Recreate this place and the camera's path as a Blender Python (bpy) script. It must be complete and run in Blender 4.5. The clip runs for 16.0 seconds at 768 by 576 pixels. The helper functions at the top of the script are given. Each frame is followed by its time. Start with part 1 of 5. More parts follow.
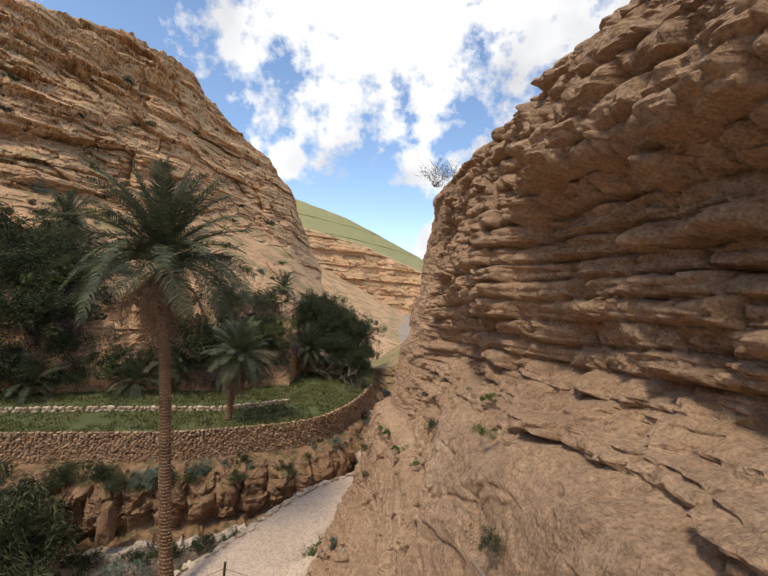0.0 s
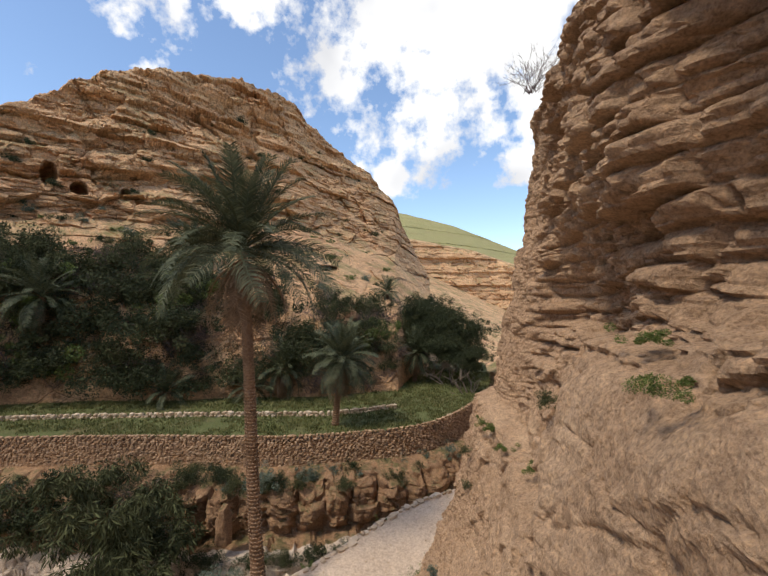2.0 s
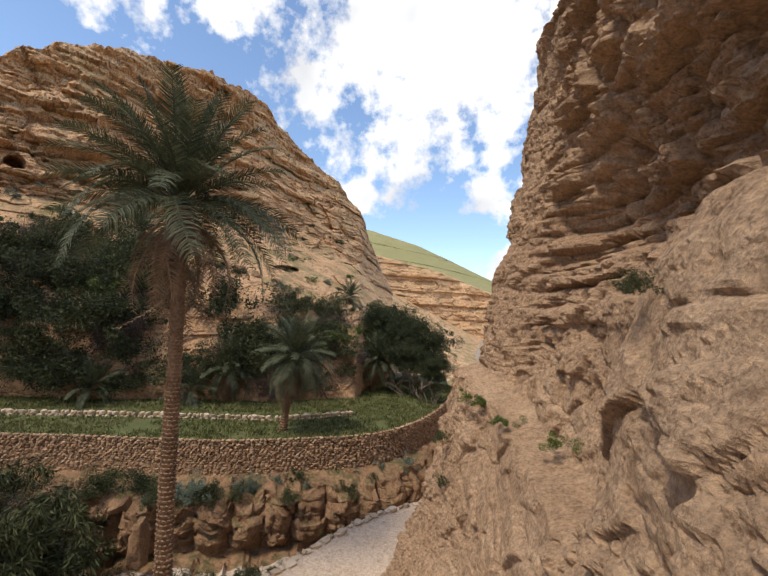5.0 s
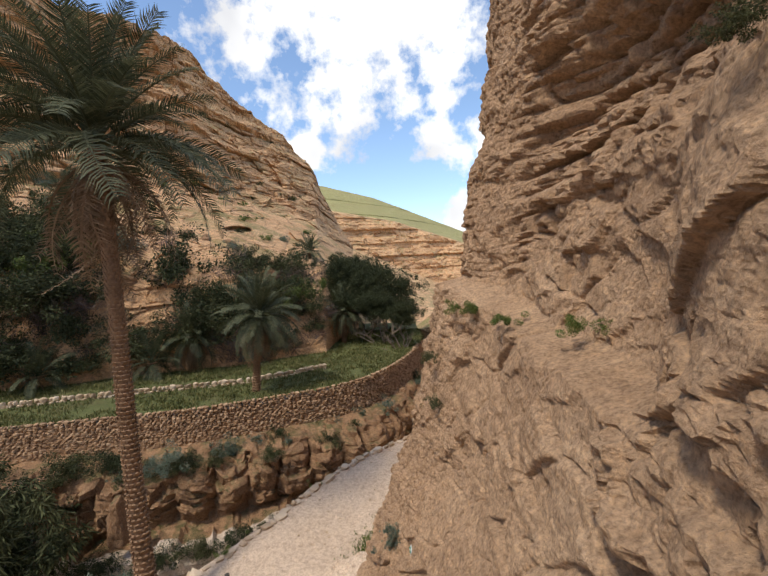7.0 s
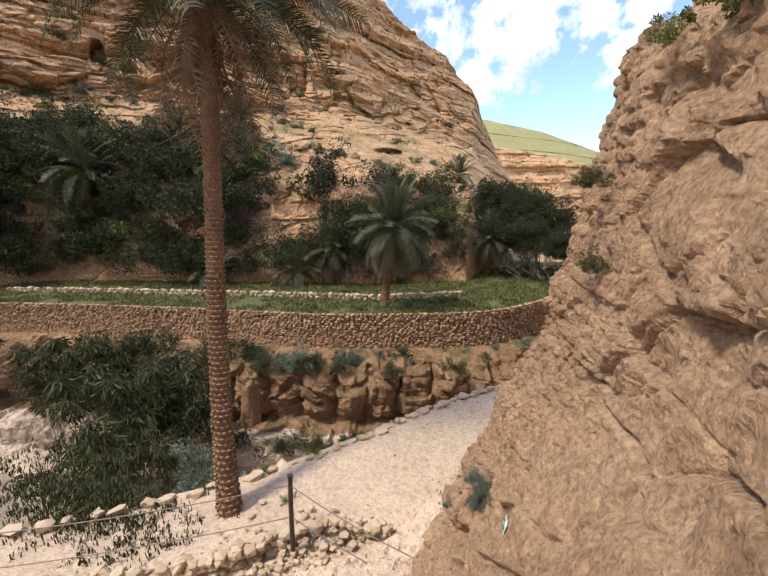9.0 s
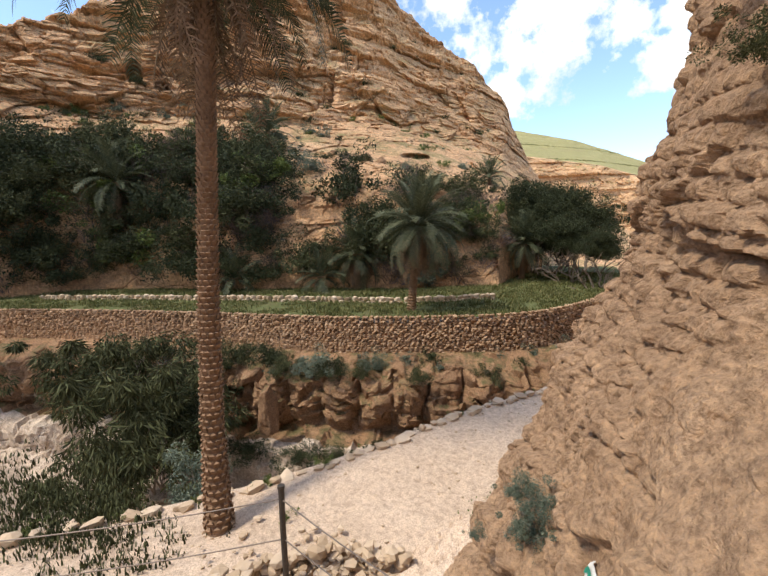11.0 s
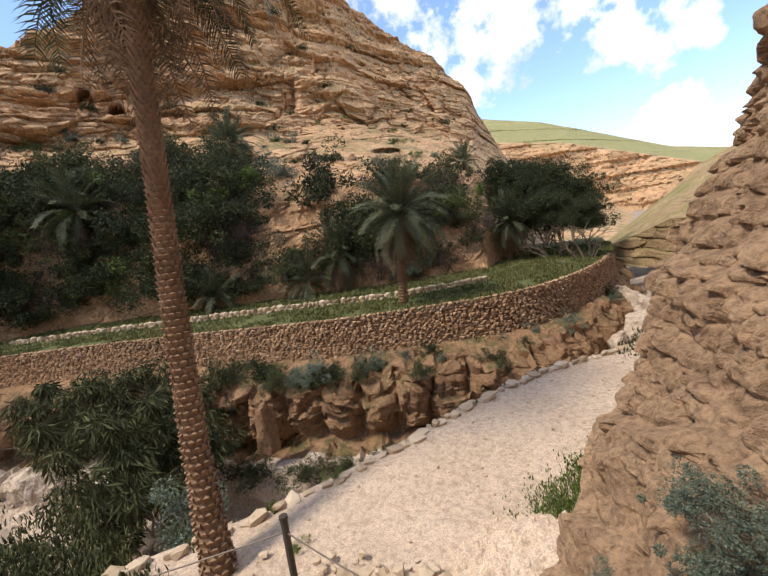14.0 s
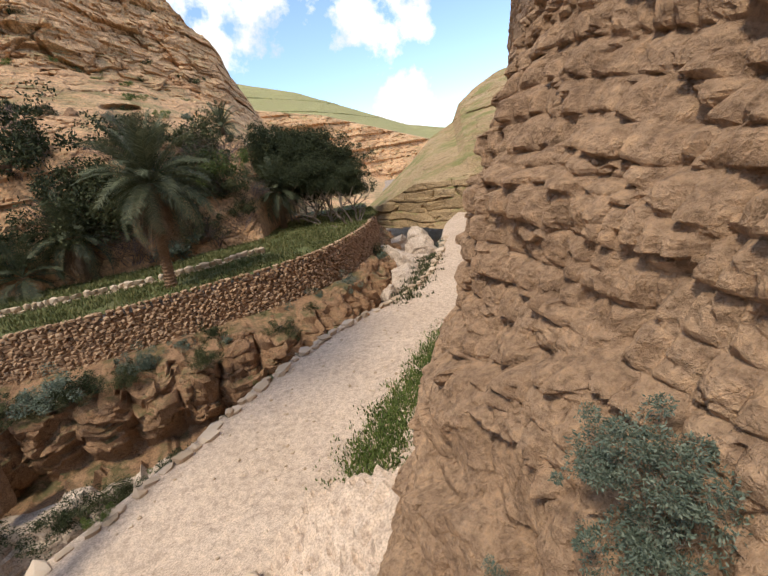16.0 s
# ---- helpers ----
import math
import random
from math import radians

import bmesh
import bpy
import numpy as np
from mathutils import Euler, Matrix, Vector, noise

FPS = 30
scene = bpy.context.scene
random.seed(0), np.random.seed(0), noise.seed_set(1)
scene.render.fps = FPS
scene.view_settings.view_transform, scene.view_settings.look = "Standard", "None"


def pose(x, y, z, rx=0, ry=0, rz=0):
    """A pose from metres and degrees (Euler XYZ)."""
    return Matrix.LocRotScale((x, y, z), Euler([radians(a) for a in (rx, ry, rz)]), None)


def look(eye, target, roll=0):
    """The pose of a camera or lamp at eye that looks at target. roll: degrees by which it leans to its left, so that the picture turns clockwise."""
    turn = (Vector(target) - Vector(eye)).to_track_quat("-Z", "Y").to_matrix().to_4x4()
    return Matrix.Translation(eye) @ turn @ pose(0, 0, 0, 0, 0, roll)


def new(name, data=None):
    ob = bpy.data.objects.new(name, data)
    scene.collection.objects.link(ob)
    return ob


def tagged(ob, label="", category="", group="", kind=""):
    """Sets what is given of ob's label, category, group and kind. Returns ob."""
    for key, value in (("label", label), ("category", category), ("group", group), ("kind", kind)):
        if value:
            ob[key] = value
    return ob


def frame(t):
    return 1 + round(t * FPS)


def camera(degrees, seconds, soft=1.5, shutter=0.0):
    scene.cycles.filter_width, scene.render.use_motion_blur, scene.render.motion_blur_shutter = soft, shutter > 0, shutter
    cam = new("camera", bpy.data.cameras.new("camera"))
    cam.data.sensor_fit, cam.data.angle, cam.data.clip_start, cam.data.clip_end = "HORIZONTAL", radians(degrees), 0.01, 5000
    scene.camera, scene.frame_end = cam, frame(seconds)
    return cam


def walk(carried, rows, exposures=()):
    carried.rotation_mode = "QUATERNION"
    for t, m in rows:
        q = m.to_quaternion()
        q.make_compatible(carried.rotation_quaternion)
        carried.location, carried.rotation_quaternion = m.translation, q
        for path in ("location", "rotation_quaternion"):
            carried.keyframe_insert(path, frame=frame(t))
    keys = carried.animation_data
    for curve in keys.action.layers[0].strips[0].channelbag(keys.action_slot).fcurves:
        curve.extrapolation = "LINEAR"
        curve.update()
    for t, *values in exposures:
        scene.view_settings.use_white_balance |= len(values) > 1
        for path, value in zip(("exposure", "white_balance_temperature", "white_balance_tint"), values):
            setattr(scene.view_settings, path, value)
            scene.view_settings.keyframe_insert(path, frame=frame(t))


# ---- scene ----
from mathutils.bvhtree import BVHTree

cam = camera(85.74, 16.0)
PATH = [
    (0.0, 5.373, -11.658, 9.094, 90.35, -4.31, -0.16),
    (0.5, 5.555, -11.093, 8.895, 89.81, -6.35, 3.16),
    (1.0, 5.753, -10.451, 8.549, 90.36, -4.19, 11.23),
    (1.5, 5.788, -9.878, 8.357, 89.97, -4.69, 11.94),
    (2.0, 5.839, -9.435, 8.086, 91.28, 0.24, 15.29),
    (2.5, 5.857, -9.006, 7.918, 87.12, 0.71, 11.92),
    (3.0, 5.787, -8.543, 7.620, 90.46, -3.20, 11.72),
    (3.5, 5.824, -8.043, 7.200, 94.28, -0.94, 15.98),
    (4.0, 5.740, -7.725, 7.008, 94.28, -1.77, 13.27),
    (6.5, 5.029, -7.659, 6.814, 90.69, -1.91, 7.93),
    (7.0, 5.166, -6.907, 6.395, 87.63, 3.24, 4.74),
    (7.5, 5.215, -6.226, 5.995, 83.61, 0.95, 6.92),
    (8.0, 5.200, -5.643, 5.640, 83.58, 0.28, 15.45),
    (8.5, 5.180, -5.050, 5.343, 78.85, 0.18, 20.11),
    (9.0, 5.236, -4.612, 5.022, 80.35, 0.31, 25.79),
    (11.5, 4.881, -3.404, 4.165, 82.98, 3.30, 31.55),
    (12.0, 4.814, -3.338, 4.129, 83.76, 8.03, 32.33),
    (12.5, 4.673, -3.349, 4.083, 82.12, 9.19, 26.96),
    (13.0, 4.609, -3.237, 4.000, 83.14, 2.56, 28.26),
    (13.5, 4.550, -3.027, 3.903, 82.42, 5.41, 30.25),
    (14.0, 4.468, -2.908, 3.838, 82.54, 8.70, 27.17),
    (14.5, 4.378, -2.718, 3.733, 79.98, 4.50, 14.91),
    (15.0, 4.306, -2.556, 3.645, 74.06, 7.69, 5.55),
    (15.5, 4.274, -2.474, 3.647, 72.27, 7.99, -0.23),
    (16.0, 4.276, -2.399, 3.649, 73.69, 9.77, -3.86),
]
walk(cam, [(t, pose(x, y, z, rx, ry, rz)) for t, x, y, z, rx, ry, rz in PATH],
     exposures=[(0.0, -0.18), (4.0, -0.10), (7.0, -0.08), (9.0, 0.36), (12.5, 0.34), (16.0, 0.14)])

# ---- sky, sun ----
SUN_EL, SUN_AZ = 59.0, 144.0   # height, and degrees to the left of +y
world = bpy.data.worlds.new("world")
scene.world = world
world.use_nodes = True
wt = world.node_tree
wt.nodes.clear()


def node(tree, kind, ins=None, **props):
    n = tree.nodes.new(kind)
    if "operation" in props:
        n.operation = props["operation"]
    if "use_clamp" in props:
        n.use_clamp = props["use_clamp"]
    if "feature" in props:
        n.feature = props["feature"]
    if "data_type" in props:
        n.data_type, n.blend_type = props["data_type"], props["blend_type"]
    if "sky_type" in props:
        n.sky_type, n.sun_disc = props["sky_type"], props["sun_disc"]
        n.sun_elevation, n.sun_rotation = props["sun_elevation"], props["sun_rotation"]
        n.air_density, n.dust_density, n.ozone_density = props["air_density"], props["dust_density"], props["ozone_density"]
    for k, v in (ins or {}).items():
        if isinstance(v, bpy.types.NodeSocket):
            tree.links.new(v, n.inputs[k])
        else:
            n.inputs[k].default_value = v
    return n


def math_n(tree, op, a, b=None, clamp=False):
    n = node(tree, "ShaderNodeMath", operation=op, use_clamp=clamp)
    for i, v in enumerate((a, b)):
        if v is None:
            continue
        if isinstance(v, bpy.types.NodeSocket):
            tree.links.new(v, n.inputs[i])
        else:
            n.inputs[i].default_value = v
    return n.outputs[0]


def ramp(tree, fac, stops):
    n = node(tree, "ShaderNodeValToRGB", {"Fac": fac})
    el = n.color_ramp.elements
    while len(el) < len(stops):
        el.new(0.5)
    for e, (p, c) in zip(el, stops):
        e.position = p
        e.color = (*c, 1) if len(c) == 3 else c
    return n.outputs["Color"]


def mix(tree, fac, a, b, mode="MIX"):
    n = node(tree, "ShaderNodeMix", data_type="RGBA", blend_type=mode)
    for i, v in ((0, fac), (6, a), (7, b)):
        if isinstance(v, bpy.types.NodeSocket):
            tree.links.new(v, n.inputs[i])
        else:
            n.inputs[i].default_value = (*v, 1) if isinstance(v, tuple) and len(v) == 3 else v
    return n.outputs[2]


sky = node(wt, "ShaderNodeTexSky", sky_type="NISHITA", sun_disc=False, sun_elevation=radians(SUN_EL),
           sun_rotation=radians(-SUN_AZ), air_density=1.0, dust_density=0.4, ozone_density=2.0)
co = node(wt, "ShaderNodeTexCoord").outputs["Generated"]
n1 = node(wt, "ShaderNodeTexNoise", {"Vector": co, "Scale": 5.5, "Detail": 9.0, "Roughness": 0.58}).outputs["Fac"]
n2 = node(wt, "ShaderNodeTexNoise", {"Vector": co, "Scale": 22.0, "Detail": 6.0, "Roughness": 0.6}).outputs["Fac"]
# clouds: direction, half width, weight
CLOUDS = [((-0.10, 0.80, 0.60), 0.36, 1.0), ((0.30, 0.80, 0.72), 0.30, 0.7), ((-0.35, 0.62, 0.72), 0.26, 0.8),
          ((0.07, 0.96, 0.27), 0.085, 1.0), ((0.17, 0.95, 0.30), 0.07, 0.9), ((-0.235, 0.935, 0.275), 0.05, 0.9),
          ((-0.06, 0.92, 0.41), 0.045, 0.7), ((-0.75, 0.25, 0.62), 0.18, 0.7), ((0.12, 0.985, 0.115), 0.07, 0.9),
          ((0.5, -0.5, 0.6), 0.4, 0.8), ((-0.5, -0.6, 0.6), 0.4, 0.8), ((0.03, 0.0, 1.0), 0.35, 0.8)]
dens = None
for d, r, w in CLOUDS:
    v = Vector(d).normalized()
    dist = node(wt, "ShaderNodeVectorMath", {0: co, 1: tuple(v)}, operation="DISTANCE").outputs["Value"]
    m = node(wt, "ShaderNodeMapRange", {"Value": dist, "From Min": r * 1.25, "From Max": r * 0.35, "To Max": w}).outputs[0]
    dens = m if dens is None else math_n(wt, "MAXIMUM", dens, m)
body = math_n(wt, "ADD", dens, math_n(wt, "MULTIPLY", math_n(wt, "SUBTRACT", n1, 0.5), 3.4))
body = math_n(wt, "ADD", body, math_n(wt, "MULTIPLY", math_n(wt, "SUBTRACT", n2, 0.5), 0.7))
cover = node(wt, "ShaderNodeMapRange", {"Value": body, "From Min": 0.28, "From Max": 0.66}).outputs[0]
shade = ramp(wt, node(wt, "ShaderNodeTexNoise", {"Vector": co, "Scale": 3.1, "Detail": 4.0}).outputs["Fac"],
             [(0.36, (0.62, 0.63, 0.67)), (0.55, (1.0, 1.0, 1.0))])
skyc = node(wt, "ShaderNodeVectorMath", {0: sky.outputs[0]}, operation="SCALE")
skyc.inputs["Scale"].default_value = 0.24
cloud = node(wt, "ShaderNodeVectorMath", {0: shade}, operation="SCALE")
cloud.inputs["Scale"].default_value = 1.25
both = mix(wt, cover, skyc.outputs[0], cloud.outputs[0])
bg = node(wt, "ShaderNodeBackground", {"Color": both, "Strength": 1.0})
wo = node(wt, "ShaderNodeOutputWorld", {"Surface": bg.outputs[0]})
sd = bpy.data.lights.new("sun", "SUN")
sd.energy, sd.angle, sd.color = 3.3, radians(9.0), (1.0, 0.91, 0.77)
sun = new("sun", sd)
ce = math.cos(radians(SUN_EL))
sun.matrix_world = look((math.sin(radians(-SUN_AZ)) * ce * 100, math.cos(radians(SUN_AZ)) * ce * 100, math.sin(radians(SUN_EL)) * 100), (0, 0, 0))


# ---- materials ----
def base_mat(name, rough=0.9):
    m = bpy.data.materials.new(name)
    m.use_nodes = True
    t = m.node_tree
    b = t.nodes["Principled BSDF"]
    b.inputs["Roughness"].default_value = rough
    b.inputs["Specular IOR Level"].default_value = 0.25
    return m, t, b


def rock_mat(name, light, mid, dark, scale=1.0, bump=0.5, bed=0.0, green=None, crack=True, detail=1.0):
    """Weathered limestone: blotches, grain, hairline cracks and, with bed, thin strata; green: colour of what grows on flat places."""
    m, t, b = base_mat(name, 0.93)
    pos = node(t, "ShaderNodeNewGeometry")
    p = pos.outputs["Position"]
    if bed:
        p2 = node(t, "ShaderNodeVectorMath", {0: p, 1: (1, 1, bed)}, operation="MULTIPLY").outputs[0]
    else:
        p2 = p
    big = node(t, "ShaderNodeTexNoise", {"Vector": p2, "Scale": 0.45 * scale, "Detail": 7.0, "Roughness": 0.62, "Distortion": 0.3}).outputs["Fac"]
    med = node(t, "ShaderNodeTexNoise", {"Vector": p2, "Scale": 3.3 * scale, "Detail": 8.0, "Roughness": 0.68}).outputs["Fac"]
    fine = node(t, "ShaderNodeTexNoise", {"Vector": p, "Scale": 28.0 * scale * detail, "Detail": 6.0, "Roughness": 0.7}).outputs["Fac"]
    c = ramp(t, big, [(0.30, dark), (0.50, mid), (0.68, light)])
    c2 = ramp(t, med, [(0.28, tuple(v * 0.72 for v in mid)), (0.5, mid), (0.72, light)])
    c = mix(t, 0.5, c, c2)
    c = mix(t, 0.85, c, ramp(t, fine, [(0.36, (0.60, 0.57, 0.55)), (0.5, (1.0, 1.0, 1.0)), (0.63, (1.28, 1.25, 1.2))]), "MULTIPLY")
    grit = node(t, "ShaderNodeTexNoise", {"Vector": p2, "Scale": 9.0 * scale, "Detail": 7.0, "Roughness": 0.75}).outputs["Fac"]
    c = mix(t, 0.7, c, ramp(t, grit, [(0.38, (0.66, 0.63, 0.61)), (0.5, (1, 1, 1)), (0.62, (1.22, 1.2, 1.16))]), "MULTIPLY")
    h = math_n(t, "ADD", math_n(t, "MULTIPLY", med, 0.5), math_n(t, "MULTIPLY", fine, 0.55))
    h = math_n(t, "ADD", h, math_n(t, "MULTIPLY", grit, 0.6))
    if crack:
        wob = node(t, "ShaderNodeTexNoise", {"Vector": p, "Scale": 1.7 * scale, "Detail": 4.0})
        wp = node(t, "ShaderNodeVectorMath", {0: p2, 1: wob.outputs["Color"]}, operation="ADD").outputs[0]
        vor = node(t, "ShaderNodeTexVoronoi", {"Vector": wp, "Scale": 1.5 * scale}, feature="DISTANCE_TO_EDGE").outputs["Distance"]
        mask = ramp(t, node(t, "ShaderNodeTexNoise", {"Vector": p, "Scale": 0.8 * scale}).outputs["Fac"], [(0.47, (0, 0, 0)), (0.57, (1, 1, 1))])
        line = ramp(t, vor, [(0.0, (1, 1, 1)), (0.022, (0, 0, 0))])
        ck = math_n(t, "MULTIPLY", line, mask)
        c = mix(t, math_n(t, "MULTIPLY", ck, 0.75), c, tuple(v * 0.35 for v in dark))
        h = math_n(t, "SUBTRACT", h, math_n(t, "MULTIPLY", ck, 0.5))
    if green:
        up = node(t, "ShaderNodeSeparateXYZ", {0: pos.outputs["Normal"]}).outputs["Z"]
        gn = node(t, "ShaderNodeTexNoise", {"Vector": p, "Scale": 0.9 * scale, "Detail": 8.0, "Roughness": 0.75}).outputs["Fac"]
        g = math_n(t, "MULTIPLY", node(t, "ShaderNodeMapRange", {"Value": up, "From Min": 0.45, "From Max": 0.8}).outputs[0],
                   node(t, "ShaderNodeMapRange", {"Value": gn, "From Min": 0.47, "From Max": 0.6}).outputs[0])
        c = mix(t, math_n(t, "MULTIPLY", g, 0.75), c, green)
    t.links.new(c, b.inputs["Base Color"])
    bp = node(t, "ShaderNodeBump", {"Height": h, "Strength": bump, "Distance": 0.12 / scale})
    t.links.new(bp.outputs[0], b.inputs["Normal"])
    return m


def leaf_mat(name, a, b_, c_, rough=0.55, thin=0.35):
    """Leaves: tone varies from leaf to leaf, some light passes through."""
    m, t, b = base_mat(name, rough)
    g = node(t, "ShaderNodeNewGeometry")
    nz = node(t, "ShaderNodeTexNoise", {"Vector": g.outputs["Position"], "Scale": 1.3, "Detail": 3.0}).outputs["Fac"]
    f = math_n(t, "ADD", math_n(t, "MULTIPLY", g.outputs["Random Per Island"], 0.6), math_n(t, "MULTIPLY", nz, 0.5))
    c = ramp(t, f, [(0.2, a), (0.55, b_), (0.9, c_)])
    t.links.new(c, b.inputs["Base Color"])
    tr = node(t, "ShaderNodeBsdfTranslucent", {"Color": c})
    mx = node(t, "ShaderNodeMixShader", {0: thin, 1: b.outputs[0], 2: tr.outputs[0]})
    t.links.new(mx.outputs[0], t.nodes["Material Output"].inputs["Surface"])
    return m


def plain_mat(name, a, b_, scale=8.0, rough=0.8, bump=0.3, metal=0.0, dist=0.02):
    m, t, b = base_mat(name, rough)
    p = node(t, "ShaderNodeNewGeometry").outputs["Position"]
    n = node(t, "ShaderNodeTexNoise", {"Vector": p, "Scale": scale, "Detail": 7.0, "Roughness": 0.65}).outputs["Fac"]
    n0 = node(t, "ShaderNodeTexNoise", {"Vector": p, "Scale": scale * 0.12, "Detail": 4.0}).outputs["Fac"]
    c = ramp(t, math_n(t, "ADD", math_n(t, "MULTIPLY", n, 0.6), math_n(t, "MULTIPLY", n0, 0.4)), [(0.32, a), (0.68, b_)])
    t.links.new(c, b.inputs["Base Color"])
    b.inputs["Metallic"].default_value = metal
    bp = node(t, "ShaderNodeBump", {"Height": n, "Strength": bump, "Distance": dist})
    t.links.new(bp.outputs[0], b.inputs["Normal"])
    return m


def stone_mat(name, a, b_, c_):
    """Loose stones, each with its own tone."""
    m, t, b = base_mat(name, 0.92)
    g = node(t, "ShaderNodeNewGeometry")
    o = node(t, "ShaderNodeObjectInfo").outputs["Random"]
    n = node(t, "ShaderNodeTexNoise", {"Vector": g.outputs["Position"], "Scale": 14.0, "Detail": 7.0, "Roughness": 0.7}).outputs["Fac"]
    f = math_n(t, "FRACT", math_n(t, "ADD", g.outputs["Random Per Island"], o))
    f = math_n(t, "ADD", math_n(t, "MULTIPLY", f, 0.65), math_n(t, "MULTIPLY", n, 0.4))
    c = ramp(t, f, [(0.15, a), (0.5, b_), (0.9, c_)])
    t.links.new(c, b.inputs["Base Color"])
    bp = node(t, "ShaderNodeBump", {"Height": n, "Strength": 0.5, "Distance": 0.04})
    t.links.new(bp.outputs[0], b.inputs["Normal"])
    return m


ROCK_NEAR = rock_mat("near_limestone", (0.56, 0.385, 0.245), (0.435, 0.283, 0.172), (0.27, 0.17, 0.105), 1.3, 0.8, crack=False)
ROCK_FAR = rock_mat("far_limestone", (0.74, 0.49, 0.285), (0.63, 0.385, 0.21), (0.44, 0.255, 0.135), 0.22, 0.8, bed=2.0, green=(0.15, 0.16, 0.055), crack=True)
ROCK_WADI = rock_mat("wadi_limestone", (0.46, 0.29, 0.165), (0.33, 0.195, 0.108), (0.18, 0.105, 0.062), 1.2, 0.9, green=(0.07, 0.085, 0.03))
ROCK_WHITE = rock_mat("washed_limestone", (0.62, 0.52, 0.42), (0.50, 0.40, 0.31), (0.36, 0.27, 0.2), 1.0, 0.5)
GRAVEL = rock_mat("pale_road_gravel", (0.60, 0.475, 0.365), (0.52, 0.40, 0.30), (0.43, 0.325, 0.235), 1.1, 0.35, crack=False, detail=1.6)
BED = rock_mat("wadi_bed_gravel", (0.45, 0.38, 0.31), (0.33, 0.26, 0.2), (0.2, 0.15, 0.11), 1.2, 0.7, crack=False)
EARTH = rock_mat("grassy_earth", (0.16, 0.15, 0.06), (0.10, 0.115, 0.04), (0.17, 0.115, 0.065), 1.0, 0.6, crack=False)
HILL_GREEN = rock_mat("green_dry_hill", (0.42, 0.36, 0.18), (0.30, 0.28, 0.115), (0.33, 0.25, 0.14), 0.12, 0.5, bed=5.0, crack=False)
STONES = stone_mat("dry_stone", (0.20, 0.12, 0.07), (0.32, 0.20, 0.115), (0.45, 0.305, 0.19))
PALE_STONES = stone_mat("pale_stone", (0.36, 0.26, 0.165), (0.48, 0.36, 0.245), (0.58, 0.46, 0.34))
FROND = leaf_mat("palm_frond", (0.035, 0.045, 0.024), (0.08, 0.092, 0.048), (0.165, 0.17, 0.095), 0.65, 0.2)
DEAD_FROND = leaf_mat("dead_palm_frond", (0.15, 0.095, 0.055), (0.25, 0.165, 0.10), (0.36, 0.255, 0.165), 0.8, 0.2)
TRUNK = plain_mat("palm_bark", (0.13, 0.075, 0.04), (0.34, 0.215, 0.13), 16.0, 0.9, 0.6)
LEAF_DARK = leaf_mat("dark_leaf", (0.018, 0.023, 0.010), (0.036, 0.045, 0.018), (0.075, 0.085, 0.036), 0.8, 0.15)
LEAF_MID = leaf_mat("olive_leaf", (0.028, 0.03, 0.012), (0.062, 0.066, 0.026), (0.125, 0.135, 0.058), 0.8, 0.15)
LEAF_LIME = leaf_mat("fresh_leaf", (0.05, 0.075, 0.018), (0.11, 0.15, 0.035), (0.21, 0.245, 0.07), 0.5, 0.25)
LEAF_GREY = leaf_mat("grey_green_leaf", (0.06, 0.085, 0.06), (0.13, 0.16, 0.115), (0.23, 0.26, 0.19), 0.6, 0.2)
TWIG_PURPLE = leaf_mat("bare_twig", (0.08, 0.056, 0.052), (0.15, 0.105, 0.098), (0.23, 0.17, 0.15), 0.9, 0.0)
WOOD = plain_mat("grey_wood", (0.16, 0.12, 0.09), (0.3, 0.24, 0.18), 20.0, 0.85)
IRON = plain_mat("dark_iron", (0.05, 0.045, 0.04), (0.12, 0.1, 0.085), 30.0, 0.6, 0.3, 0.6)
WIRE = plain_mat("fence_wire", (0.16, 0.13, 0.11), (0.27, 0.22, 0.18), 30.0, 0.6, 0.1, 0.5)
WHITE_PAINT = plain_mat("white_trail_paint", (0.62, 0.6, 0.55), (0.8, 0.78, 0.74), 20.0, 0.8)
GREEN_PAINT = plain_mat("green_trail_paint", (0.02, 0.2, 0.13), (0.04, 0.3, 0.2), 20.0, 0.7)
GRASS = leaf_mat("olive_grass", (0.06, 0.07, 0.022), (0.12, 0.13, 0.04), (0.23, 0.20, 0.085), 0.7, 0.2)
YELLOW = leaf_mat("yellow_flower", (0.4, 0.33, 0.02), (0.55, 0.45, 0.03), (0.6, 0.5, 0.1))


# ---- noise and mesh helpers ----
def hash_f(i, j=0, k=0, seed=0):
    """A number in 0..1 for whole-number arrays."""
    i, j, k = (np.asarray(v).astype(np.int64) for v in (i, j, k))
    h = (i * 374761393 + j * 668265263 + k * 2147483647 + seed * 1274126177) & 0xFFFFFFFF
    h = ((h ^ (h >> 13)) * 1274126177) & 0xFFFFFFFF
    h = ((h ^ (h >> 16)) * 2246822519) & 0xFFFFFFFF
    return ((h ^ (h >> 15)) & 0xFFFFFF) / float(0x1000000)


